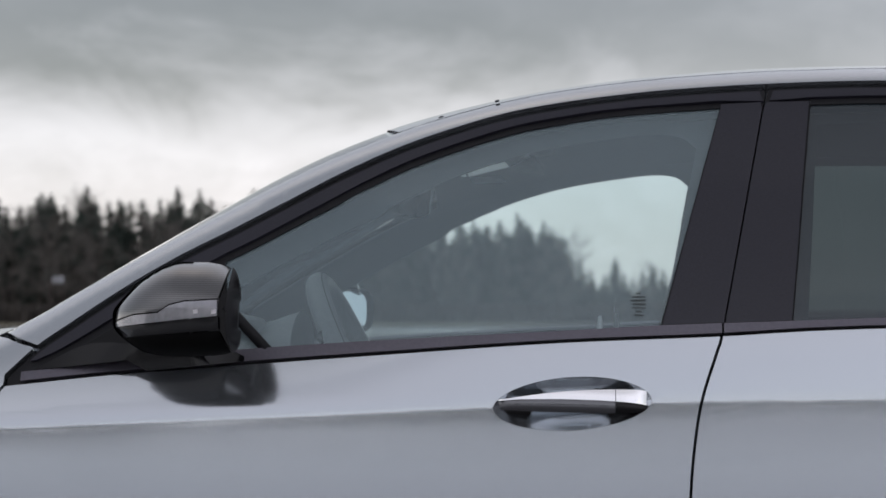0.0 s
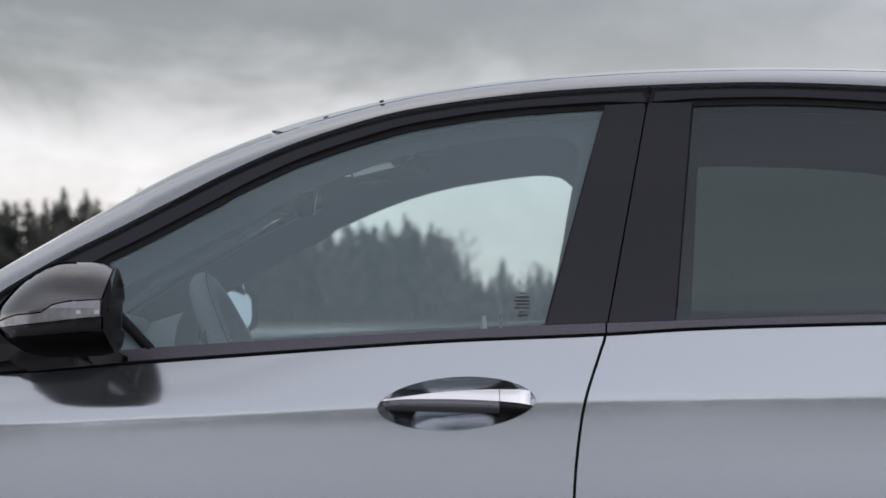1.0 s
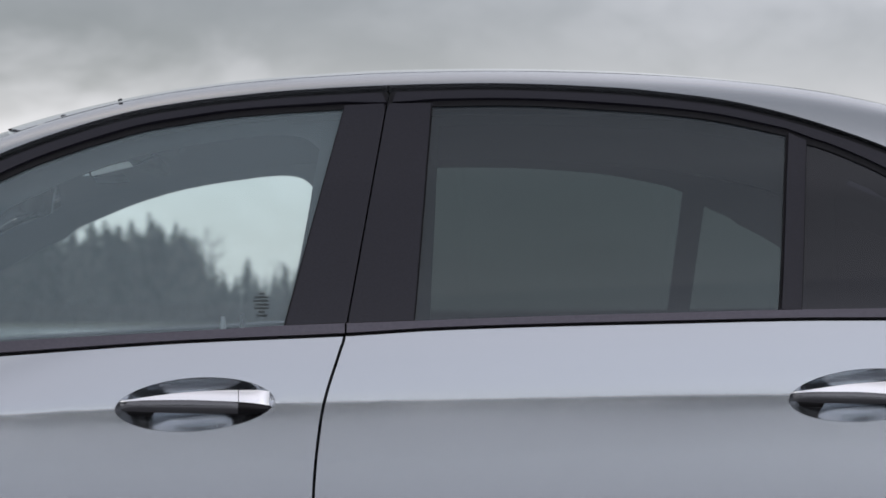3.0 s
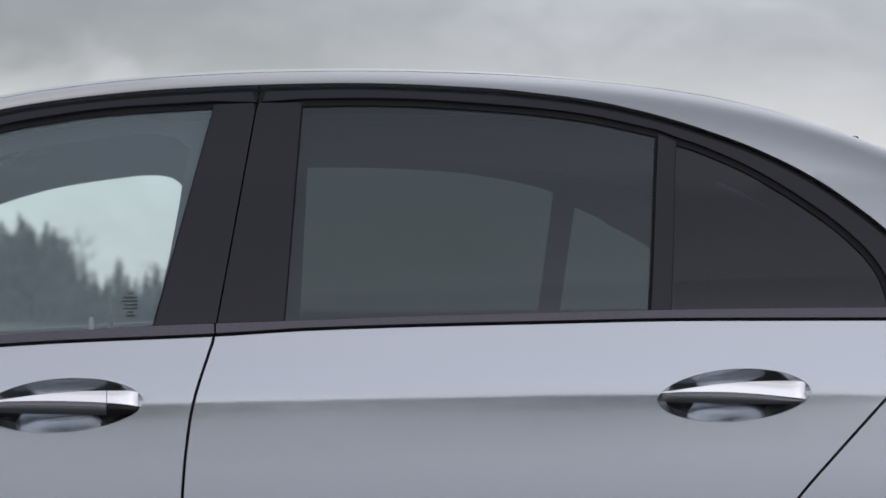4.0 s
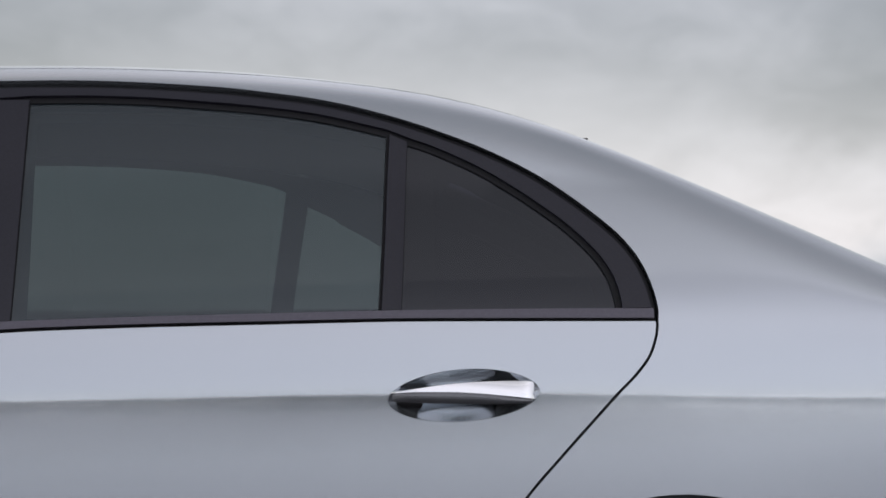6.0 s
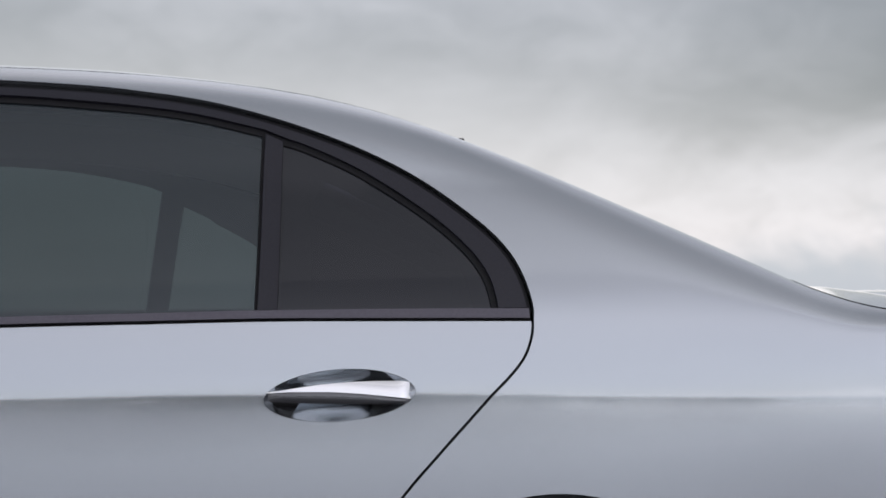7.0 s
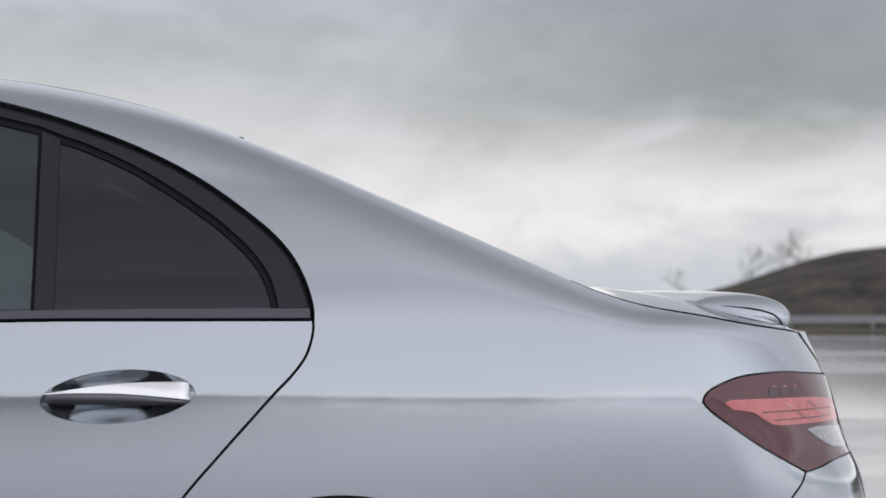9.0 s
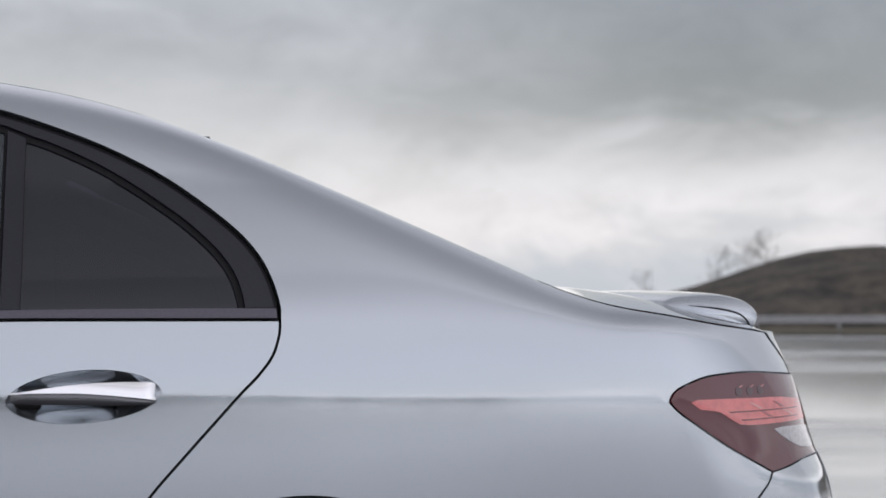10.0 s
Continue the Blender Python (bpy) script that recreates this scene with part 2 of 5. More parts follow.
def spline(points, step=0.012):
    """A Catmull-Rom line through points of the plane, evenly sampled."""
    P = [np.array(p, float) for p in points]
    P = [2 * P[0] - P[1]] + P + [2 * P[-1] - P[-2]]
    out = []
    for i in range(1, len(P) - 2):
        a, b, c, d = P[i - 1:i + 3]
        n = max(2, int(np.linalg.norm(c - b) / step) + 1)
        for k in range(n):
            t = k / n
            out.append(0.5 * (2 * b + (c - a) * t + (2 * a - 5 * b + 4 * c - d) * t * t + (3 * b - a - 3 * c + d) * t ** 3))
    out.append(P[-2])
    return [tuple(p) for p in out]


def straight(*points, step=0.012):
    out = []
    for a, b in zip(points[:-1], points[1:]):
        n = max(1, int(math.dist(a, b) / step))
        out += [(a[0] + (b[0] - a[0]) * k / n, a[1] + (b[1] - a[1]) * k / n) for k in range(n)]
    return out + [points[-1]]


def chain(*lines):
    out = []
    for line in lines:
        for p in line:
            if not out or math.dist(out[-1], p) > 1e-3:
                out.append(tuple(p))
    if math.dist(out[0], out[-1]) < 1e-3:
        out.pop()
    return out


def area(poly):
    return 0.5 * sum(a[0] * b[1] - b[0] * a[1] for a, b in zip(poly, poly[1:] + poly[:1]))


def shrink(poly, gap):
    """Moves a closed outline inwards by gap."""
    if not gap:
        return poly
    sign = 1 if area(poly) > 0 else -1
    out = []
    n = len(poly)
    for i in range(n):
        a, b, c = poly[i - 1], poly[i], poly[(i + 1) % n]
        u = np.array((b[0] - a[0], b[1] - a[1]))
        w = np.array((c[0] - b[0], c[1] - b[1]))
        u, w = u / (np.linalg.norm(u) + 1e-9), w / (np.linalg.norm(w) + 1e-9)
        normal = np.array((-(u + w)[1], (u + w)[0])) * sign
        length = np.linalg.norm(normal)
        if length < 1e-6:
            out.append(b)
            continue
        normal /= length
        k = min(1.8, 1 / max(0.4, abs(float(normal @ (np.array((-u[1], u[0])) * sign)))))
        out.append((b[0] + normal[0] * gap * k, b[1] + normal[1] * gap * k))
    return out


def inside(poly, pts):
    """Which points lie in the outline."""
    P = np.array(poly)
    Q = np.roll(P, -1, 0)
    x, y = pts[:, 0], pts[:, 1]
    res = np.zeros(len(pts), bool)
    for (x1, y1), (x2, y2) in zip(P, Q):
        if y1 == y2:
            continue
        hit = ((y1 > y) != (y2 > y)) & (x < (x2 - x1) * (y - y1) / (y2 - y1) + x1)
        res ^= hit
    return res


def near(poly, pts, r):
    P = np.array(poly)
    Q = np.roll(P, -1, 0)
    best = np.full(len(pts), 9.0)
    for a, b in zip(P, Q):
        d = b - a
        t = np.clip(((pts - a) @ d) / (d @ d + 1e-12), 0, 1)
        best = np.minimum(best, np.hypot(*(pts - a - t[:, None] * d).T))
    return best < r


def panel_mesh(outline, place, holes=(), gap=0.0025, step=(0.02, 0.016), rim=0.014, flip=False, lines=()):
    """A curved panel: the outline in the (x, z) plane is filled with a fine net, laid on the surface place(x, z, sink), and its edges folded in."""
    from mathutils.geometry import delaunay_2d_cdt
    rings = [shrink(outline, gap)] + [shrink(h, -gap) for h in holes]
    P = np.array(rings[0])
    lo, hi = P.min(0), P.max(0)
    gx, gz = np.meshgrid(np.arange(lo[0], hi[0], step[0]), np.arange(lo[1], hi[1], step[1]))
    pts = np.stack([gx.ravel(), gz.ravel()], 1)
    keep = inside(rings[0], pts) & ~near(rings[0], pts, 0.006)
    for h in rings[1:]:
        keep &= ~inside(h, pts) & ~near(h, pts, 0.006)
    pts = pts[keep]
    verts, edges = [], []
    for ring in rings:
        base = len(verts)
        verts += [Vector(p) for p in ring]
        edges += [(base + i, base + (i + 1) % len(ring)) for i in range(len(ring))]
    count = len(verts)
    for line in lines:
        q = np.array(line)
        ok = inside(rings[0], q) & ~near(rings[0], q, 0.004)
        for h in rings[1:]:
            ok &= ~inside(h, q) & ~near(h, q, 0.004)
        last = None
        for p, good in zip(line, ok):
            if good:
                verts.append(Vector(p))
                if last is not None:
                    edges.append((last, len(verts) - 1))
                last = len(verts) - 1
            else:
                last = None
        if len(pts):
            pts = pts[~near(list(line) + list(line)[::-1], pts, 0.006)]
    verts += [Vector(p) for p in pts]
    vs, _, fs, _, _, _ = delaunay_2d_cdt(verts, edges, [], 0, 1e-6)
    flat = np.array([(v.x, v.y) for v in vs])
    mid = np.array([flat[list(f)].mean(0) for f in fs])
    ok = inside(rings[0], mid)
    for h in rings[1:]:
        ok &= ~inside(h, mid)
    bm = bmesh.new()
    layer = bm.verts.layers.float_vector.new("true_normal")
    top = [bm.verts.new(place(v.x, v.y, 0.0)) for v in vs]
    e = 0.0015
    for v, u in zip(top, vs):
        n = (Vector(place(u.x + e, u.y, 0)) - Vector(place(u.x - e, u.y, 0))).cross(Vector(place(u.x, u.y + e, 0)) - Vector(place(u.x, u.y - e, 0)))
        n.normalize()
        v[layer] = -n if flip else n
    for f, good in zip(fs, ok):
        if good:
            loop = [top[i] for i in f]
            if flip:
                loop.reverse()
            bm.faces.new(loop)
    if rim:
        for ring in rings:
            a = [bm.verts.new(place(x, z, 0.0)) for x, z in ring]
            b = [bm.verts.new(place(x, z, rim)) for x, z in ring]
            for i in range(len(ring)):
                j = (i + 1) % len(ring)
                bm.faces.new((a[i], a[j], b[j], b[i]))
    loose = [v for v in bm.verts if not v.link_faces]
    bmesh.ops.delete(bm, geom=loose, context="VERTS")
    bm.normal_update()
    return bm


def grid_mesh(fn, nu, nv, flip=False, close_u=False):
    bm = bmesh.new()
    rows = [[bm.verts.new(fn(i / nu, j / nv)) for j in range(nv + 1)] for i in range(nu + (0 if close_u else 1))]
    n = len(rows)
    for i in range(nu):
        for j in range(nv):
            q = [rows[i % n][j], rows[(i + 1) % n][j], rows[(i + 1) % n][j + 1], rows[i % n][j + 1]]
            if len(set(q)) == 4:
                try:
                    bm.faces.new(q[::-1] if flip else q)
                except ValueError:
                    pass
    bmesh.ops.remove_doubles(bm, verts=bm.verts, dist=1e-5)
    bm.normal_update()
    return bm


def box_mesh(lo, hi, bevel=0.0, segments=2):
    bm = bmesh.new()
    bmesh.ops.create_cube(bm, size=1)
    for v in bm.verts:
        v.co = Vector([lo[i] + (hi[i] - lo[i]) * (v.co[i] + 0.5) for i in range(3)])
    if bevel:
        bmesh.ops.bevel(bm, geom=bm.edges[:], offset=bevel, segments=segments, affect="EDGES", profile=0.5)
    return bm


def tube_mesh(points, radius, sides=10, squash=1.0):
    """A round bar along points."""
    bm = bmesh.new()
    rings = []
    P = [Vector(p) for p in points]
    for i, p in enumerate(P):
        d = (P[min(i + 1, len(P) - 1)] - P[max(i - 1, 0)]).normalized()
        up = Vector((0, 0, 1)) if abs(d.z) < 0.9 else Vector((1, 0, 0))
        a = d.cross(up).normalized()
        b = a.cross(d)
        r = radius[i] if isinstance(radius, (list, tuple)) else radius
        rings.append([bm.verts.new(p + a * math.cos(6.2832 * k / sides) * r + b * math.sin(6.2832 * k / sides) * r * squash) for k in range(sides)])
    for u, w in zip(rings[:-1], rings[1:]):
        for k in range(sides):
            bm.faces.new((u[k], u[(k + 1) % sides], w[(k + 1) % sides], w[k]))
    bm.faces.new(rings[0][::-1])
    bm.faces.new(rings[-1])
    bm.normal_update()
    return bm


# ---------------------------------------------------------------- ground
def ground_sheet():
    bm = bmesh.new()
    R = [0, 4, 8, 16, 30, 60, 120, 250, 500, 1000, 2200]
    rings = []
    for r in R:
        rings.append([bm.verts.new((r * math.cos(6.2832 * k / 48), 5 + r * math.sin(6.2832 * k / 48), 0)) for k in range(48)] if r else [bm.verts.new((0, 5, 0))])
    for k in range(48):
        bm.faces.new((rings[0][0], rings[1][k], rings[1][(k + 1) % 48]))
    for a, b in zip(rings[1:-1], rings[2:]):
        for k in range(48):
            bm.faces.new((a[k], b[k], b[(k + 1) % 48], a[(k + 1) % 48]))
    return bm


tagged(part("ground", ground_sheet(), ASPHALT), "wet dark asphalt lot with shallow puddles", "ground", kind="structure")

# ---------------------------------------------------------------- the car's lines (x to its tail, z up, v half-width)
YC = 5.326
REAR_X, FRONT_X, WHEEL_Z, ARCH_R = 1.355, -1.585, 0.340, 0.369
crease = curve([(-2.3, 0.76), (-1.6, 0.815), (-1.12, 0.836), (-0.27, 0.872), (0.4, 0.886), (1.1, 0.891), (1.85, 0.873), (2.5, 0.85)])
belt = curve([(-2.0, 0.84), (-1.12, 0.901), (-0.925, 0.921), (-0.73, 0.936), (-0.442, 0.957), (-0.16, 0.976), (0.103, 0.987), (0.256, 0.996), (0.443, 1.002), (0.632, 1.006),
              (0.921, 1.011), (1.31, 1.011), (2.5, 1.0)])
sill_glass = curve([(-1.01, 0.931), (-0.715, 0.961), (-0.634, 0.967), (-0.443, 0.979), (-0.16, 0.994), (0.0, 1.003), (0.22, 1.0105), (0.443, 1.018), (0.632, 1.0225), (0.87, 1.028),
                    (1.25, 1.031), (1.4, 1.031)])
top_raw = curve([(-2.42, 0.62), (-2.25, 0.78), (-1.9, 0.885), (-1.5, 0.945), (-1.2, 0.972), (-1.15, 0.987), (-1.122, 1.003), (-1.093, 1.019), (-1.027, 1.060), (-0.96, 1.101), (-0.863, 1.157), (-0.766, 1.211), (-0.669, 1.263), (-0.57, 1.309),
                  (-0.385, 1.373), (-0.176, 1.418), (0.032, 1.441), (0.21, 1.451), (0.384, 1.454), (0.593, 1.45), (0.805, 1.436), (0.955, 1.418), (1.061, 1.397),
                  (1.167, 1.368), (1.275, 1.33), (1.384, 1.2866), (1.495, 1.2409), (1.607, 1.1933), (1.72, 1.1439), (1.80, 1.1067), (1.87, 1.0735), (1.905, 1.060), (1.945, 1.046),
                  (2.0, 1.0325), (2.08, 1.0198), (2.198, 1.0015), (2.33, 0.9875), (2.5, 0.955)])


def eased(x):
    """The roofline, smoothed where it sweeps down to the tail."""
    w = min(0.07, max(0.0, x - 0.55), max(0.0, 1.845 - x))
    return sum(top_raw(x + w * k / 4) for k in range(-4, 5)) / 9


top_line = curve([(float(x), eased(float(x))) for x in np.arange(-2.42, 2.501, 0.02)])
GUTTER = [(-1.112, 0.918), (-1.063, 0.966), (-1.008, 1.006), (-0.943, 1.052), (-0.887, 1.089), (-0.822, 1.127), (-0.745, 1.167), (-0.651, 1.218), (-0.556, 1.268), (-0.459, 1.311),
          (-0.362, 1.344), (-0.264, 1.371), (-0.166, 1.388), (-0.068, 1.400), (0.03, 1.409), (0.182, 1.417), (0.37, 1.421), (0.561, 1.414), (0.659, 1.405), (0.758, 1.392),
          (0.856, 1.37), (0.953, 1.34), (1.05, 1.302), (1.145, 1.251), (1.236, 1.181), (1.281, 1.132), (1.304, 1.085), (1.315, 1.036), (1.314, 1.011)]
GLASS_TOP = [(-0.751, 1.116), (-0.694, 1.145), (-0.6, 1.197), (-0.505, 1.247), (-0.409, 1.289), (-0.263, 1.335), (-0.165, 1.354), (-0.068, 1.367), (0.1, 1.379)]
REAR_TOP = [(0.258, 1.384), (0.363, 1.386), (0.46, 1.384), (0.558, 1.378), (0.657, 1.37), (0.755, 1.357), (0.867, 1.332)]
QUARTER_TOP = [(0.905, 1.316), (0.932, 1.308), (0.98, 1.288), (1.027, 1.265), (1.074, 1.237), (1.12, 1.205), (1.166, 1.169), (1.21, 1.124), (1.233, 1.086), (1.241, 1.055), (1.244, 1.031)]
B_GAP = [(0.183, 1.417), (0.149, 1.238), (0.103, 1.0), (0.093, 0.962), (0.069, 0.887), (0.057, 0.822), (0.048, 0.72), (0.045, 0.55), (0.05, 0.36)]
DOOR_CUT = [(1.314, 1.011), (1.312, 0.988), (1.298, 0.95), (1.272, 0.917), (1.24, 0.886), (1.21, 0.854), (1.142, 0.78), (1.08, 0.709), (1.0, 0.60), (0.96, 0.48), (0.95, 0.36)]
SILL_Z = 0.36


push = curve([(0.3, 0.05), (0.55, 0.074), (0.62, 0.074), (0.70, 0.055), (0.765, 0.018), (0.91, -0.038), (1.0, -0.088)])


def corner(x, z):
    """How far the rear corner is pushed forwards at a height."""
    return x - push(min(1.0, max(0.3, z)))


def width(x, z):
    v = 0.926 - 0.09 * max(0, x - 1.3) ** 2 - 0.05 * max(0, -0.6 - x) ** 2
    q = min(0.995, max(0, corner(x, z) - 2.1) / 0.4)
    v -= 0.28 * (1 - math.sqrt(1 - q * q))
    q = min(0.995, max(0, -1.95 - x) / 0.5)
    return v - 0.35 * (1 - math.sqrt(1 - q * q))


lean = curve([(-2.4, 0.22), (-1.15, 0.33), (-0.62, 0.32), (-0.25, 0.15), (0.0, 0.112), (0.4, 0.11), (2.5, 0.11)])
roll_r = curve([(0.5, 0.016), (0.9, 0.0175), (1.3, 0.021), (1.7, 0.0245), (1.88, 0.020), (2.05, 0.013), (2.35, 0.011)])

roll_w = curve([(-2.5, 0.10), (1.55, 0.10), (1.8, 0.082), (1.95, 0.06), (2.1, 0.034), (2.3, 0.014), (2.5, 0.014)])


def half(x, z):
    """Half-width of the body side."""
    v = width(x, z)
    d = z - crease(x) - 0.004
    fade = min(1.0, max(0.0, (2.0 - x) / 0.6))
    fade = fade * fade * (3 - 2 * fade)
    bend = lean(x) * 0.006 * math.log1p(math.exp(min(60, d / 0.006))) * fade + ((lean(x) + 0.05) * 0.03 * math.log1p(math.exp(min(60, d / 0.03))) - 0.05 * d) * (1 - fade)
    if d < 0:
        v -= bend + 0.15 * d * d + fade * (0.0015 * (math.exp(d / 0.03) - 1) - 0.015 * d) + (0.25 * (0.45 - z) ** 2 if z < 0.45 else 0)
        return v
    h = z - belt(x)
    v -= bend + 0.30 * 0.03 * math.log1p(math.exp(min(60, h / 0.03))) + 0.2 * max(0, h) ** 2
    r = roll_r(min(2.35, max(0.5, x)))
    e = (top_line(x) - z) / r
    return v - (roll_w(x) + 4 * (r - 0.016)) * math.exp(-max(0, e))


def on_side(s, out=0.0):
    """The place function of one side: s = 1 the side with the steering wheel, -1 the other."""
    def place(x, z, sink):
        e = 0.004
        nx = -(half(x + e, z) - half(x - e, z)) / (2 * e)
        nz = -(half(x, z + e) - half(x, z - e)) / (2 * e)
        k = (out - sink) / math.sqrt(1 + nx * nx + nz * nz)
        return (x + nx * k, -s * (half(x, z) + k), z + nz * k)
    return place


car = new("car")
car.location = (0, YC, 0)
tagged(car, "grey metallic saloon with satin black window frames on wet asphalt", "car")


def shift(line, d):
    """Moves an open line sideways: to its left by d."""
    out = []
    for i, p in enumerate(line):
        a, b = line[max(0, i - 1)], line[min(len(line) - 1, i + 1)]
        n = math.dist(a, b) or 1
        out.append((p[0] - (b[1] - a[1]) / n * d, p[1] + (b[0] - a[0]) / n * d))
    return out


def between(line, x0, x1):
    return [p for p in line if x0 - 1e-6 <= p[0] <= x1 + 1e-6]


gutter = spline(GUTTER)
b_gap = spline(B_GAP)
door_cut = spline(DOOR_CUT)
glass_top, rear_top, quarter_top = spline(GLASS_TOP), spline(REAR_TOP), spline(QUARTER_TOP)
crease_lines = [[(x, crease(x) + o) for x in np.arange(-2.2, 2.06, 0.02)] for o in (-0.022, -0.013, -0.006, 0.0, 0.006, 0.013)]


def along(fn, x0, x1, step=0.012):
    n = max(1, int(abs(x1 - x0) / step))
    return [(x0 + (x1 - x0) * k / n, fn(x0 + (x1 - x0) * k / n)) for k in range(n + 1)]


def arc(cx, cz, r, a0, a1, n=28):
    return [(cx + r * math.cos(radians(a0 + (a1 - a0) * k / n)), cz + r * math.sin(radians(a0 + (a1 - a0) * k / n))) for k in range(n + 1)]


def gap_x(z):
    return float(np.interp(z, [p[1] for p in b_gap[::-1]], [p[0] for p in b_gap[::-1]]))


def bowl_outline(cx, cz):
    """The rim of a handle's recess: a long oval, blunter behind."""
    out = []
    for k in range(44):
        a = 6.2832 * k / 44
        x, z = math.cos(a), math.sin(a)
        out.append((cx + 0.129 * x + 0.004 * z, cz + (0.043 if z > 0 else 0.041) * math.copysign(abs(z) ** 1.12, z) + 0.006 * x))
    return out


HANDLES = {"front_door": (-0.147, 0.872), "rear_door": (0.971, 0.883)}
TAIL = spline([(2.064, 0.865), (2.08, 0.883), (2.136, 0.903), (2.193, 0.91), (2.259, 0.9125), (2.33, 0.909), (2.41, 0.905)]) + \
    straight((2.43, 0.90), (2.49, 0.76)) + spline([(2.485, 0.752), (2.412, 0.747), (2.357, 0.735), (2.306, 0.726)]) + spline([(2.306, 0.726), (2.204, 0.772), (2.14, 0.807), (2.091, 0.837), (2.068, 0.855), (2.064, 0.865)])
TAIL = chain(TAIL)


def build_side(s):
    place = on_side(s)
    flip = s < 0
    # front door
    cut = spline([(-1.112, 0.902), (-1.15, 0.85), (-1.165, 0.75), (-1.16, 0.6), (-1.13, 0.45), (-1.12, SILL_Z)])
    lower = [p for p in b_gap if p[1] <= belt(p[0])]
    outline = chain(along(belt, -1.112, gap_x(0.987)), lower, straight((0.05, SILL_Z), (-1.12, SILL_Z)), cut[::-1])
    hole = bowl_outline(*HANDLES["front_door"])
    fdoor = part("front_door", panel_mesh(outline, place, [hole], flip=flip, lines=crease_lines), PAINT, car)
    # rear door
    outline = chain(along(belt, gap_x(0.987), 1.314), door_cut, straight((0.95, SILL_Z), (0.05, SILL_Z)), lower[::-1])
    hole2 = bowl_outline(*HANDLES["rear_door"])
    rdoor = part("rear_door", panel_mesh(outline, place, [hole2], flip=flip, lines=crease_lines), PAINT, car)
    # side panel: front pillar, roof rail, rear pillar and rear wing in one
    outline = chain([p for p in gutter if p[0] > -1.064], door_cut, straight((0.95, SILL_Z), (1.0, SILL_Z)), arc(REAR_X, WHEEL_Z, ARCH_R, 176, 0, 40), straight((1.73, 0.34), (2.12, 0.34)),
                    spline([(2.12, 0.34), (2.17, 0.5), (2.23, 0.63), (2.27, 0.68), (2.295, 0.705), (2.306, 0.726)]), 
                    spline([(2.306, 0.726), (2.204, 0.772), (2.14, 0.807), (2.091, 0.837), (2.068, 0.855), (2.064, 0.865), (2.08, 0.883), (2.136, 0.903), (2.193, 0.91), (2.259, 0.9125), (2.33, 0.909), (2.41, 0.905)]),
                    straight((2.41, 0.905), (2.40, 0.93), (2.335, 0.988)), along(top_line, 2.33, -1.148), straight((-1.148, 0.9875), (-1.125, 0.9850), (-1.063, 0.966)))
    part("side_panel", panel_mesh(outline, place, flip=flip, lines=crease_lines), PAINT, car)
    # the boot lid's own corner, beyond the wing's shut line
    outline = chain(straight((2.342, 0.988), (2.398, 0.984), (2.420, 0.955), (2.437, 0.93), (2.446, 0.907), step=0.008), straight((2.446, 0.907), (2.414, 0.907), (2.405, 0.932), (2.342, 0.988), step=0.008))
    part("boot_corner", panel_mesh(outline, place, flip=flip, gap=0.0012, step=(0.012, 0.012), rim=0.006), PAINT, car)
    # front wing
    outline = chain(along(top_line, -2.3, -1.155), straight((-1.155, 0.9845), (-1.125, 0.9825), (-1.068, 0.965)), [p for p in gutter if p[0] < -1.066][::-1], cut, straight((-1.12, SILL_Z), (-1.215, SILL_Z)),
                    arc(FRONT_X, WHEEL_Z, ARCH_R, 4, 176, 40), straight((-1.96, 0.36), (-2.3, 0.36)), straight((-2.3, 0.36), (-2.3, top_line(-2.3))))
    part("front_wing", panel_mesh(outline, place, flip=flip, step=(0.035, 0.03), lines=crease_lines), PAINT, car)
    # rear bumper corner
    outline = chain(spline([(2.12, 0.34), (2.17, 0.5), (2.23, 0.63), (2.27, 0.68), (2.295, 0.705), (2.306, 0.726)]), spline([(2.306, 0.726), (2.357, 0.735), (2.412, 0.747), (2.48, 0.752)]),
                    straight((2.48, 0.752), (2.515, 0.70), (2.54, 0.62), (2.53, 0.45), (2.515, 0.34)), straight((2.515, 0.34), (2.12, 0.34)))
    part("rear_bumper_corner", panel_mesh(outline, place, flip=flip), PAINT, car)
    # tail lamp
    lamp = part("tail_lamp", panel_mesh(TAIL, on_side(s, 0.001), flip=flip, gap=0.0012, step=(0.014, 0.012)), RED, car, "smoked red tail lamp with lighter red bars")
    # sill
    outline = chain(straight((-1.215, SILL_Z), (1.0, SILL_Z)), straight((1.0, SILL_Z), (1.0, 0.2), (-1.215, 0.2), (-1.215, SILL_Z)))
    part("side_sill", panel_mesh(outline, place, flip=flip, step=(0.05, 0.03)), PAINT, car)
    # window surrounds: a black rubber base, and on it the satin bands and pillar plates
    a_rear = straight((0.1, 1.379), (-0.003, 1.0035))
    e = 0.0 if s > 0 else -0.045
    front_pane = chain(([] if s > 0 else [(-0.796, 1.089)]) + glass_top, a_rear, along(sill_glass, -0.003, -0.72 + e), spline([(-0.72 + e, 0.9605 + e * 0.1), (-0.735 + e, 1.03), (-0.751 + e, 1.116 + 0.6 * e)]))
    fr_outline = chain(between(gutter, -1.112, 0.178), [(0.180, 1.4165)], [p for p in b_gap if 0.99 < p[1] < 1.41], along(belt, gap_x(0.988), -1.112))
    d = 0.0 if s > 0 else 0.064
    r_pane = chain([p for p in rear_top if p[0] < 0.86] + ([(0.867, 1.332)] if s > 0 else [(0.867, 1.332), (0.931, 1.312)]), straight((0.867 + d, 1.332 - 0.3 * d), (0.829 + d, 1.0265)), along(sill_glass, 0.829 + d, 0.219), straight((0.219, 1.0105), (0.258, 1.384)))
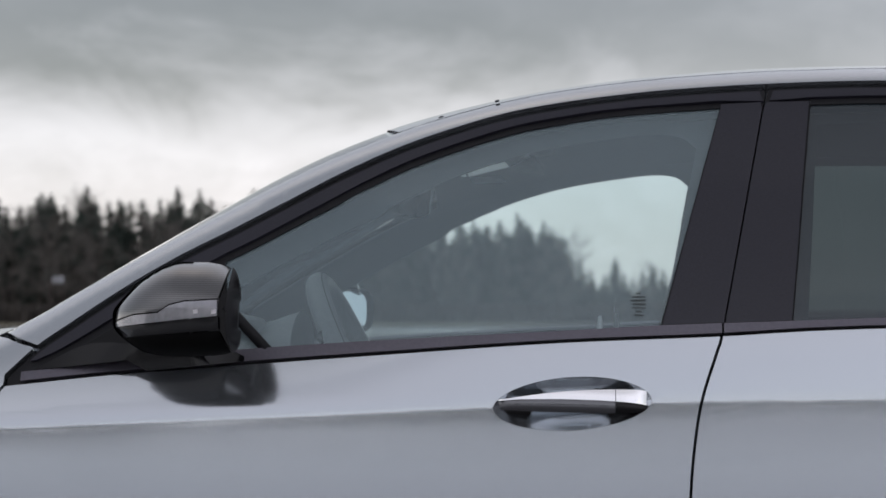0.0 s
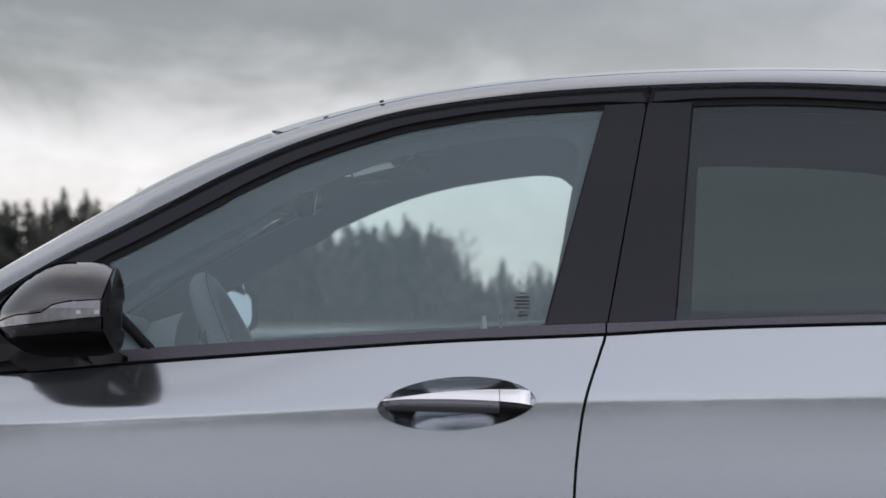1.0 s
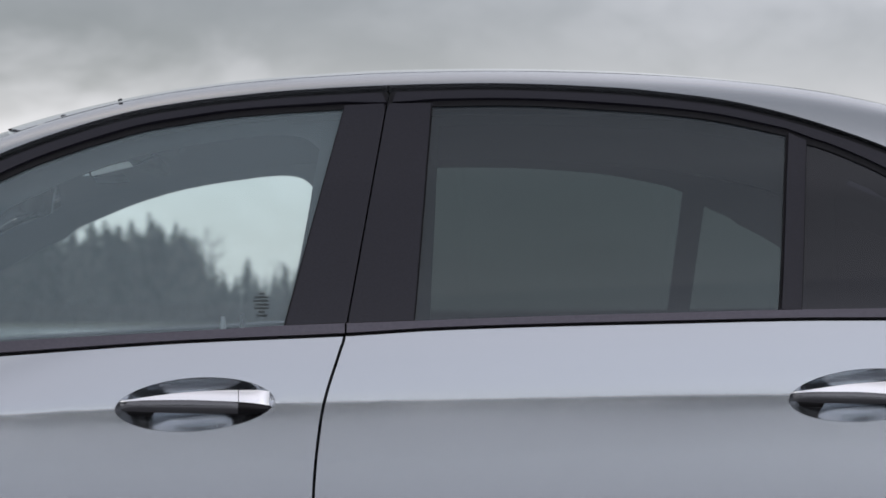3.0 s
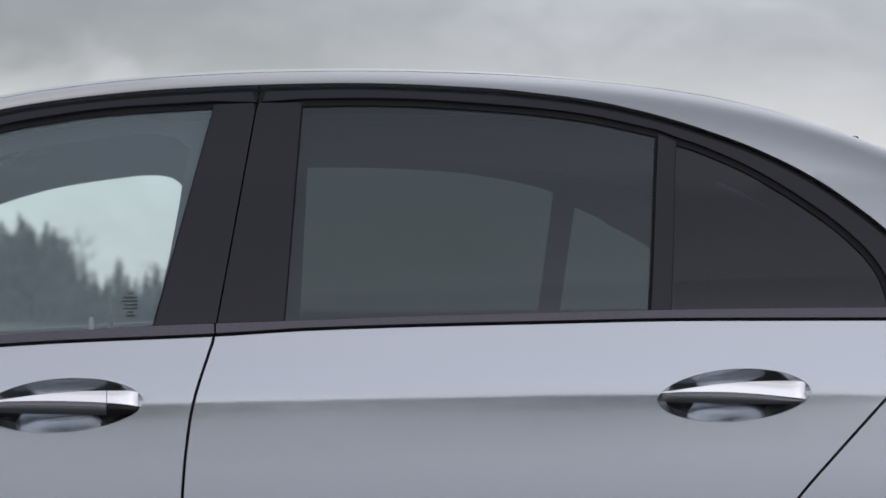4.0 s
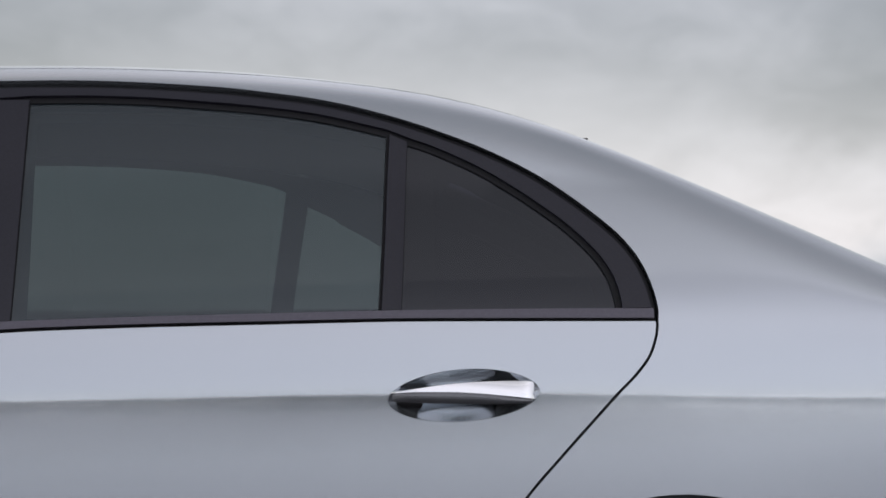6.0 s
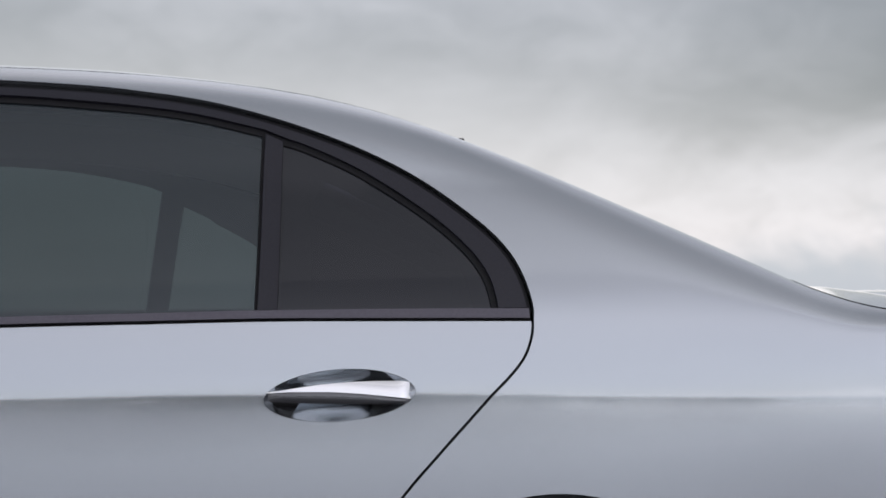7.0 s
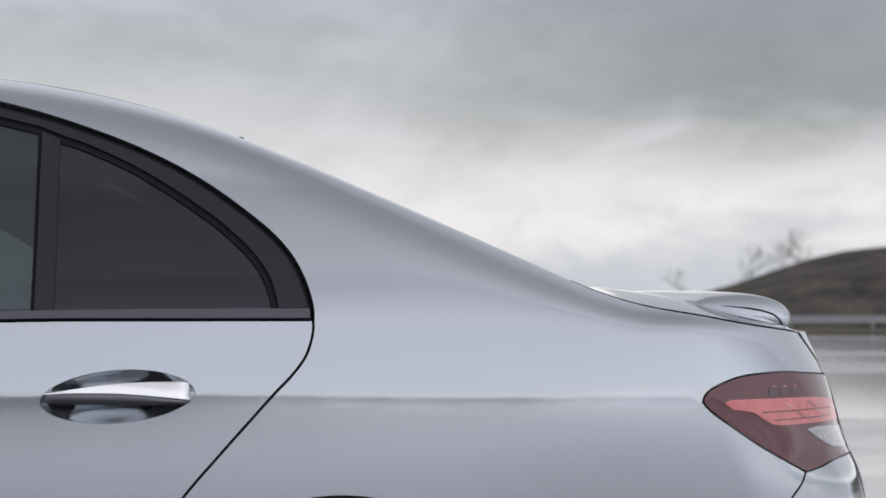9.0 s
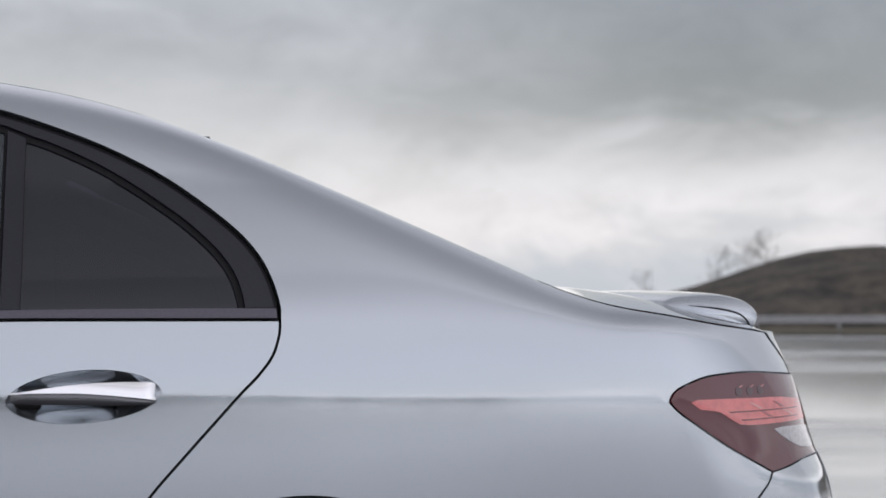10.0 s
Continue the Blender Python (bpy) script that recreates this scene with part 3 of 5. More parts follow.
    q_pane = chain([p for p in quarter_top if p[0] > 0.906 + d], along(sill_glass, 1.244, 0.871 + d), straight((0.871 + d, 1.028), (0.905 + d, 1.316 - 0.45 * d)))
    rr_outline = chain([p for p in b_gap if 0.99 < p[1] < 1.41][::-1], [(0.186, 1.4165)], between(gutter, 0.192, 1.4), along(belt, 1.310, gap_x(0.988)))
    for outline, holes, parent in ((fr_outline, [front_pane], fdoor), (rr_outline, [r_pane, q_pane], rdoor)):
        part("window_seal", panel_mesh(outline, on_side(s, -0.009), holes, flip=flip, gap=0.0012, step=(0.03, 0.03), rim=0.012), SEAL, parent, "black rubber window seal")
    b_side = [p for p in b_gap if 1.012 < p[1] < 1.384]
    tail_part = spline([(-1.058, 0.934), (-1.02, 0.952), (-0.98, 0.976), (-0.93, 1.008), (-0.85, 1.059), (-0.755, 1.1135)])
    low_front = shift(chain(tail_part, glass_top), 0.012)
    low_front = [p for p in low_front if p[0] < 0.172] + [(0.176, 1.3895)]
    top_front = [p for p in shift(gutter, -0.009) if -1.08 < p[0] < 0.178]
    pieces = [("frame_band", chain(top_front, low_front[::-1]), SATIN, fdoor, -0.003)]
    pieces.append(("mirror_plate", chain([p for p in shift(tail_part, -0.004) if p[0] < -0.757 + e], straight((-0.756 + e, 1.104 + 0.6 * e), (-0.735 + e, 1.03), (-0.7235 + e, 0.9635 + 0.1 * e)), along(lambda x: sill_glass(x) + 0.001, -0.7235 + e, -1.03)), GLOSS, fdoor, -0.005))
    pieces.append(("pillar_plate", chain([(0.1035, 1.3835), (0.1715, 1.3865)], shift(b_side, -0.0015), [(gap_x(1.012) - 0.0015, 1.010)], along(lambda x: sill_glass(x) + 0.001, gap_x(1.012) - 0.002, 0.0025), straight((0.0025, 1.006), (0.1035, 1.379))), SATIN, fdoor, -0.002))
    low_rear = shift(chain(rear_top, [(0.886, 1.3245)], quarter_top[1:]), 0.012)
    low_rear = [(0.187, 1.3905), (0.22, 1.3925)] + [p for p in low_rear if p[0] > 0.25 and p[1] > 1.034] + [(1.2545, 1.0325)]
    top_rear = [p for p in shift(gutter, -0.009) if p[0] > 0.187 and p[1] > 1.034] + [(1.3075, 1.033)]
    pieces.append(("frame_band", chain(top_rear, low_rear[::-1]), SATIN, rdoor, -0.003))
    pieces.append(("pillar_plate", chain([(0.2565, 1.3875), (0.181, 1.3868)], shift(b_side, 0.0015), [(gap_x(1.012) + 0.0015, 1.010)], along(lambda x: sill_glass(x) + 0.001, gap_x(1.012) + 0.002, 0.2155), straight((0.2155, 1.012), (0.2535, 1.384))), SATIN, rdoor, -0.002))
    pieces.append(("divider_bar", [(x + d, z - d * 0.35) for x, z in chain([(0.873, 1.3345), (0.9015, 1.3215)], straight((0.9015, 1.316), (0.8675, 1.030)), straight((0.8675, 1.029), (0.8345, 1.0285)), straight((0.8345, 1.030), (0.8725, 1.332)))], SATIN, rdoor, -0.002))
    for name, outline, mat, parent, out in pieces:
        part(name, panel_mesh(outline, on_side(s, out), flip=flip, gap=0, step=(0.03, 0.02), rim=0.008), mat, parent, "gloss black mirror plate" if mat is GLOSS else "satin black trim")
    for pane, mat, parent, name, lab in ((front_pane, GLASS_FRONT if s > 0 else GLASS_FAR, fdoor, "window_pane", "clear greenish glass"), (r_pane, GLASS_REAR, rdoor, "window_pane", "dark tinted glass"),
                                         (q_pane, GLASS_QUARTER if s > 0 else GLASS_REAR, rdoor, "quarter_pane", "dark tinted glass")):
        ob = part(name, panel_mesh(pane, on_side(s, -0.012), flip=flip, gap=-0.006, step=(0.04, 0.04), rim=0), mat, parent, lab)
        ob.visible_shadow = False
    # belt strips
    for x0, x1, parent in ((-1.085, gap_x(0.995) - 0.001, fdoor), (gap_x(0.995) + 0.001, 1.309, rdoor)):
        strip = chain(along(lambda x: sill_glass(x) - 0.0005, x0, x1), along(lambda x: belt(x) + 0.0022, x1, x0))
        part("belt_strip", panel_mesh(strip, on_side(s, 0.003), flip=flip, gap=0.0006, step=(0.03, 0.008), rim=0.01), BELT, parent, "dark anodised belt strip")
    return fdoor, rdoor


near_front, near_rear = build_side(1)
far_front, far_rear = build_side(-1)

# ---------------------------------------------------------------- roof, screens, boot, bonnet
bow = curve([(-1.12, -0.11), (-0.47, -0.07), (-0.2, -0.02), (0.0, 0.0), (1.0, 0.0), (1.3, 0.05), (1.85, 0.12), (1.9, 0.12), (2.2, 0.07), (2.375, 0.05)])
crown = curve([(-2.3, 0.05), (-1.6, 0.055), (-1.13, 0.0), (-0.47, 0.03), (0.0, 0.04), (1.0, 0.04), (1.3, 0.028), (1.84, 0.008), (1.9, 0.028), (2.05, 0.042), (2.2, 0.042), (2.33, 0.034)])


def over(x0, x1, sink=0.0, trim=0.0):
    def fn(a, b):
        x = x0 + (x1 - x0) * a
        w = half(x, top_line(x)) - trim
        q = b * 2 - 1
        k = 1 - q * q
        return (x + bow(x) * k, -q * w, top_line(x) + crown(x) * k - sink)
    return fn


part("roof", grid_mesh(over(-0.468, 1.268), 70, 40, flip=True), PAINT, car)
ob = part("windscreen", grid_mesh(over(-1.10, -0.470, 0.003, 0.008), 30, 30, flip=True), GLASS_SCREEN, car, "clear greenish windscreen")
ob.visible_shadow = False
ob = part("rear_window", grid_mesh(over(1.276, 1.842, 0.006, 0.012), 30, 30, flip=True), GLASS_REAR, car, "dark tinted rear window")
ob.visible_shadow = False
lid_rise = curve([(1.84, 0.002), (1.90, 0.016), (1.95, 0.030), (2.0, 0.041), (2.1, 0.045), (2.2, 0.0425), (2.28, 0.038), (2.317, 0.033), (2.335, 0.024), (2.36, 0.010), (2.4, 0.006)])


def lid_z(x, q):
    """The lid's height: a rolled shoulder beside the shut line and a slight crown."""
    return top_line(x) + 0.001 + lid_rise(x) * (1 - abs(q) ** steps(x, (1.9, 2.08, 2.3), (2.2, 3.0, 4.0))) + 0.003 * (1 - q * q)


def lid(a, b):
    x = 1.852 + 0.523 * a
    q = math.sin((b - 0.5) * math.pi)
    return (x + bow(x) * (1 - q * q), -q * (half(x, top_line(x)) - 0.003), lid_z(x, q))


part("boot_lid", grid_mesh(lid, 40, 48, flip=True), PAINT, car)
# rubber seals along the rear window's upper and lower edges
for x, r, lift in ((1.272, 0.0035, 0.0035), (1.848, 0.0045, -0.003)):
    edge = over(x, x)
    part("rear_window_seal", tube_mesh([Vector(edge(0, 0.09 + 0.82 * k / 24)) + Vector((0, 0, lift)) for k in range(25)], r, 6), SEAL, car, "black rubber seal of the rear window")


def rear_face(z0, z1, push=0.0):
    def fn(a, b):
        z = z0 + (z1 - z0) * a
        q = b * 2 - 1
        x = 2.483 - corner(0, z)
        w = half(x, z) if z < 0.99 else half(x, 0.985)
        return (x + 0.045 * (1 - abs(q) ** 5) + push, -q * w, z)
    return fn


part("boot_face", grid_mesh(rear_face(0.755, 0.985), 16, 30), PAINT, car)


def boot_edge(a, b):
    """The rounded edge between the lid and the boot's rear face."""
    q = math.sin((b - 0.5) * math.pi)
    u, w = Vector(lid(1, b)), Vector(rear_face(0.755, 0.985)(1, (q + 1) / 2))
    return u.lerp(w, a) + Vector((0.004, 0, 0.003)) * math.sin(math.pi * a)


part("boot_edge", grid_mesh(boot_edge, 4, 48, flip=True), PAINT, car)
part("rear_bumper", grid_mesh(rear_face(0.30, 0.75, 0.004), 16, 30), PAINT, car)


def bonnet(a, b):
    x = -2.3 + (1.17) * a
    q = b * 2 - 1
    w = half(x, top_line(x))
    return (x - (0.10 + 0.10 * a) * (1 - q * q), -q * w, top_line(x) + 0.05 * (1 - a) * (1 - q * q) - 0.012 * a * (1 - q * q))


part("bonnet", grid_mesh(bonnet, 30, 24, flip=True), PAINT, car)


def front_face(a, b):
    z = 0.25 + (top_line(-2.3) - 0.25) * a
    q = b * 2 - 1
    return (-2.3 - 0.10 * (1 - q * q) - 0.06 * math.sin(math.pi * a), -q * half(-2.3, z), z + 0.05 * a * (1 - q * q))


part("front_bumper", grid_mesh(front_face, 16, 24, flip=True), PAINT, car)


def underbody():
    return box_mesh((-2.1, -0.72, 0.17), (2.3, 0.72, 0.36), 0.03)


part("underbody", underbody(), UNDER, car)


def wheel(cx, s):
    bm = bmesh.new()
    prof = [(0.20, -0.10), (0.235, -0.115), (0.30, -0.12), (0.332, -0.10), (0.342, -0.06), (0.342, 0.06), (0.332, 0.10), (0.30, 0.12), (0.235, 0.115), (0.20, 0.10)]
    rings = []
    for k in range(48):
        a = 6.2832 * k / 48
        rings.append([bm.verts.new((cx + r * math.cos(a), -s * (0.80 + y), WHEEL_Z + r * math.sin(a))) for r, y in prof])
    for k in range(48):
        for i in range(len(prof) - 1):
            bm.faces.new((rings[k][i], rings[(k + 1) % 48][i], rings[(k + 1) % 48][i + 1], rings[k][i + 1]))
    bmesh.ops.recalc_face_normals(bm, faces=bm.faces)
    w = part("wheel", bm, TYRE, car, "black tyre on a grey alloy wheel")
    bm = bmesh.new()
    for k in range(5):
        a = 6.2832 * k / 5
        for d in (-0.12, 0.12):
            u, v = a + d, a + d * 0.35
            quad = []
            for r, ang, y in ((0.05, v - 0.18, 0.09), (0.05, v + 0.18, 0.09), (0.235, u + 0.06, 0.105), (0.235, u - 0.06, 0.105)):
                quad.append((cx + r * math.cos(ang), -s * (0.80 + y), WHEEL_Z + r * math.sin(ang)))
            top = [bm.verts.new(p) for p in quad]
            low = [bm.verts.new((p[0], p[1] + s * 0.03, p[2])) for p in quad]
            bm.faces.new(top)
            bm.faces.new(low[::-1])
            for i in range(4):
                bm.faces.new((top[i], low[i], low[(i + 1) % 4], top[(i + 1) % 4]))
    bmesh.ops.recalc_face_normals(bm, faces=bm.faces)
    part("rim", bm, RIM, w, smooth=False)


for cx in (FRONT_X, REAR_X):
    for s in (1, -1):
        wheel(cx, s)


# ---------------------------------------------------------------- cabin
FRONT_OPEN = chain(spline([(-0.80, 1.062), (-0.743, 1.096), (-0.608, 1.172), (-0.542, 1.207), (-0.476, 1.237), (-0.345, 1.294), (-0.216, 1.330), (-0.088, 1.351), (-0.012, 1.358), (0.034, 1.351), (0.060, 1.330)]),
                   straight((0.060, 1.330), (0.026, 1.143), (-0.010, 0.985)), straight((-0.010, 0.985), (-0.80, 0.945)), straight((-0.80, 0.945), (-0.80, 1.062)))


def rear_open(left, right):
    top = [(0.285 + left, 1.374), (0.343, 1.377), (0.466, 1.377), (0.594, 1.373), (0.723, 1.362), (0.855, 1.337), (0.906 + right, 1.320)]
    return chain(spline(top), straight(top[-1], (0.884 + right, 1.0)), straight((0.884 + right, 1.0), (0.258 + left, 1.0), top[0]))


def quarter_open(d):
    top = [(0.957 + d, 1.287), (1.058 + d, 1.241), (1.139 + 0.7 * d, 1.197), (1.19 + 0.4 * d, 1.15), (1.22 + 0.2 * d, 1.09), (1.228, 1.005)]
    return chain(spline(top), straight((1.228, 1.005), (0.936 + d, 1.005), top[0]))


def cabin_side(s):
    """The lining of one side, with its window openings."""
    outline = chain(along(lambda x: top_line(x) - (0.05 if x > 0 else 0.022), -0.95, 1.62), straight((1.62, top_line(1.62) - 0.05), (1.62, 0.40), (-1.08, 0.40), (-1.08, 0.93), (-0.95, top_line(-0.95) - 0.022)))
    return panel_mesh(outline, on_side(s, -0.06), [FRONT_OPEN, rear_open(-0.016, 0.0), quarter_open(0.0)], flip=s > 0, step=(0.05, 0.05), rim=-0.004, gap=0)


for s in (1, -1):
    part("door_lining", cabin_side(s), TRIM, car, "grey cabin lining")


def headliner(a, b):
    x = -0.50 + 1.75 * a
    q = b * 2 - 1
    w = half(x, top_line(x) - 0.05) - 0.055
    return (x, -q * w, top_line(x) - 0.055 - 0.03 * q ** 12 + (crown(x) + 0.01) * (1 - q ** 4))


part("headliner", grid_mesh(headliner, 30, 20), TRIM, car, "grey fabric headliner")
part("cabin_floor", box_mesh((-1.1, -0.74, 0.34), (1.6, 0.74, 0.40), 0.01), UNDER, car)
part("parcel_shelf", box_mesh((1.25, -0.66, 0.93), (1.85, 0.66, 0.965), 0.01), LEATHER, car)


def dash(a, b):
    """The dashboard's top: a rounded ledge under the windscreen."""
    prof = [(-1.20, 0.93), (-1.08, 0.955), (-0.95, 0.968), (-0.84, 0.968), (-0.775, 0.955), (-0.75, 0.92), (-0.74, 0.80), (-0.76, 0.55)]
    k = a * (len(prof) - 1)
    i = min(int(k), len(prof) - 2)
    f = k - i
    x = prof[i][0] * (1 - f) + prof[i + 1][0] * f
    z = prof[i][1] * (1 - f) + prof[i + 1][1] * f
    q = b * 2 - 1
    return (x - 0.04 * (1 - q * q), -q * 0.78, z)


part("dashboard", grid_mesh(dash, 28, 24, flip=True), LEATHER, car, "dark leather-covered dashboard")


HIDE_HOOD = material("grey_hood_leather", (0.36, 0.38, 0.39), rough=0.5, grain=0.15, grain_scale=220, bump=0.15)


def hood_dome(a, b):
    """The hood over the instruments."""
    t, q = math.pi * a, b * 2 - 1
    w = 0.17
    return (-0.735 + 0.065 * q, -0.38 + w * math.cos(t), 0.955 + (0.050 + 0.022 * q) * math.sin(t))


part("instrument_hood", grid_mesh(hood_dome, 18, 8), HIDE_HOOD, car)


def ring_mesh(center, normal, radius, thick, n=64, m=14, flat=1.0):
    bm = bmesh.new()
    nrm = Vector(normal).normalized()
    a = nrm.cross(Vector((0, 1, 0))).normalized()
    b = nrm.cross(a).normalized()
    rows = []
    for i in range(n):
        t = 6.2832 * i / n
        d = a * math.cos(t) + b * math.sin(t)
        rows.append([bm.verts.new(Vector(center) + d * (radius + thick * flat * math.cos(6.2832 * j / m)) + nrm * thick * math.sin(6.2832 * j / m)) for j in range(m)])
    for i in range(n):
        for j in range(m):
            bm.faces.new((rows[i][j], rows[(i + 1) % n][j], rows[(i + 1) % n][(j + 1) % m], rows[i][(j + 1) % m]))
    bmesh.ops.recalc_face_normals(bm, faces=bm.faces)
    return bm


# the black leather again, with skylight on the rim put into a paler colour
BRIGHT_LEATHER = material("brightened_black_leather", (0.34, 0.36, 0.37), rough=0.45, grain=0.15, grain_scale=260, bump=0.15)
WHEEL_C, WHEEL_N = (-0.567, -0.38, 0.925), (0.90, 0.0, 0.43)
steer = part("steering_wheel", ring_mesh(WHEEL_C, WHEEL_N, 0.170, 0.0225, flat=0.9), BRIGHT_LEATHER, car, "black leather steering wheel")


def hub():
    bm = bmesh.new()
    bmesh.ops.create_uvsphere(bm, u_segments=24, v_segments=12, radius=1)
    for v in bm.verts:
        v.co = Vector((v.co.x * 0.035, v.co.y * 0.085, v.co.z * 0.075))
    bmesh.ops.rotate(bm, verts=bm.verts, cent=(0, 0, 0), matrix=Matrix.Rotation(radians(-25), 3, "Y"))
    bmesh.ops.translate(bm, verts=bm.verts, vec=Vector(WHEEL_C) - Vector((0.02, 0, 0.01)))
    return bm


part("rim_seam", ring_mesh(Vector(WHEEL_C) + Vector(WHEEL_N).normalized() * 0.0165, WHEEL_N, 0.1845, 0.0011, m=6), TRIM, steer, "stitched seam")
part("airbag_hub", hub(), LEATHER, steer)
for dy, dz in ((0.16, 0.0), (-0.16, 0.0), (0.0, -0.16)):
    c = Vector(WHEEL_C)
    part("spoke", tube_mesh([c, c + Vector((-dz * 0.43, dy, dz * 0.9))], [0.025, 0.016], 8, 0.6), LEATHER, steer)
part("steering_column", tube_mesh([Vector(WHEEL_C) - Vector((0.02, 0, 0.01)), (-0.82, -0.38, 0.82)], [0.05, 0.07], 14), LEATHER, steer)
for s in (1, -1):
    c = Vector(WHEEL_C)
    part("stalk", tube_mesh([c + Vector((-0.06, -0.03 * s, 0.0)), c + Vector((-0.045, -0.10 * s, 0.04)), c + Vector((-0.045, -0.17 * s, 0.055))], [0.008, 0.008, 0.012], 8), GLOSS, steer)


def pad(lo, hi, bevel, lean=0.0):
    """An upholstered block, leant back about its foot."""
    bm = box_mesh(lo, hi, bevel, 4)
    for v in bm.verts:
        v.co.x += (v.co.z - lo[2]) * lean
    return bm


for y in (-0.38, 0.38):
    seat = part("front_seat", pad((-0.45, y - 0.25, 0.42), (0.08, y + 0.25, 0.60), 0.05), LEATHER, car, "black leather seat")
    part("backrest", pad((-0.02, y - 0.25, 0.58), (0.12, y + 0.25, 0.98), 0.05, 0.22), LEATHER, seat)
    part("headrest", pad((0.10, y - 0.12, 1.0), (0.19, y + 0.12, 1.16), 0.035, 0.12), LEATHER, seat)
bench = part("rear_bench", pad((0.50, -0.66, 0.42), (1.05, 0.66, 0.60), 0.05), LEATHER, car, "black leather rear bench")
part("backrest", pad((0.98, -0.66, 0.58), (1.12, 0.66, 0.93), 0.05, 0.3), LEATHER, bench)
part("centre_console", box_mesh((-0.75, -0.12, 0.40), (0.1, 0.12, 0.68), 0.04, 3), LEATHER, car)


def rounded_slab(cx, cy, cz, lx, ly, lz, tilt=0.0, turn=0.0, bevel=0.01):
    bm = box_mesh((-lx / 2, -ly / 2, -lz / 2), (lx / 2, ly / 2, lz / 2), bevel, 3)
    bmesh.ops.transform(bm, matrix=pose(cx, cy, cz, 0, tilt, turn), verts=bm.verts)
    return bm


rear_view = part("rear_view_mirror", rounded_slab(-0.50, -0.02, 1.243, 0.035, 0.24, 0.065, 8, 16, 0.014), GLOSS, car, "black rear-view mirror")
part("mirror_stem", tube_mesh([(-0.51, 0, 1.26), (-0.56, 0, 1.31), (-0.57, 0, 1.335)], 0.012, 8), GLOSS, rear_view)
part("mirror_surface", rounded_slab(-0.481, -0.02, 1.243, 0.004, 0.225, 0.055, 8, 16, 0.001), MIRROR, rear_view)
TRIM_PALE = material("pale_cabin_plastic", (0.55, 0.60, 0.61), rough=0.6, grain=0.08, grain_scale=150)
console = part("overhead_console", rounded_slab(-0.31, 0.0, 1.375, 0.20, 0.20, 0.05, 8, 0, 0.02), TRIM, car)
for y in (0.36, -0.36):
    part("sun_visor", rounded_slab(-0.33, y, 1.352, 0.15, 0.40, 0.022, 14, 0, 0.009), TRIM, car, "grey sun visor folded up")
# added glow that keeps these strips bright; no lit lamp is known here
STRIP_GLOW = material("glowing_pale_strip", (0.80, 0.84, 0.84), rough=0.4, emission=(0.86, 0.97, 1.0), strength=0.16, grain=0.08, grain_scale=100)


def flat_shape(points, y, thick=0.004):
    """A thin upright plate with its outline in the (x, z) plane."""
    bm = bmesh.new()
    front = [bm.verts.new((x, y, z)) for x, z in points]
    rear = [bm.verts.new((x, y + thick, z)) for x, z in points]
    bm.faces.new(front)
    bm.faces.new(rear[::-1])
    for i in range(len(points)):
        bm.faces.new((front[i], rear[i], rear[(i + 1) % len(points)], front[(i + 1) % len(points)]))
    bmesh.ops.recalc_face_normals(bm, faces=bm.faces)
    return bm


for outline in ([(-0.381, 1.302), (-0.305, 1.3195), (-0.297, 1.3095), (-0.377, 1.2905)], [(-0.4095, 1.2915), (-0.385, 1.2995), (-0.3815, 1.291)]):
    part("glow_strip", flat_shape(outline, -0.112), STRIP_GLOW, console, "pale strip with an added glow")
# a third bright strip, put in as pale colour without glow
part("lower_pale_strip", flat_shape([(-0.375, 1.288), (-0.315, 1.2915), (-0.304, 1.280), (-0.367, 1.277)], -0.112), TRIM_PALE, console)
part("visor_clip", tube_mesh([(-0.296, -0.112, 1.3095), (-0.275, -0.112, 1.3205), (-0.257, -0.112, 1.331)], [0.0015, 0.002, 0.0035], 6), TRIM_PALE, console)
part("dash_speaker", rounded_slab(-0.775, -0.50, 1.008, 0.10, 0.09, 0.028, 12, 0, 0.013), HIDE_HOOD, car)

PIN = material("bright_pin", (0.85, 0.86, 0.86), rough=0.4, spec=0.6, grain=0.05, grain_scale=200)
# lock pins at the door tops
for parent, s in ((near_front, 1), (far_front, -1)):
    v = half(-0.103, 0.99) - 0.075
    part("lock_pin", tube_mesh([(-0.103, -s * v, 0.95), (-0.103, -s * v, 1.006), (-0.103, -s * v, 1.018)], [0.004, 0.0048, 0.003], 8), PIN, parent, "small chrome lock pin")


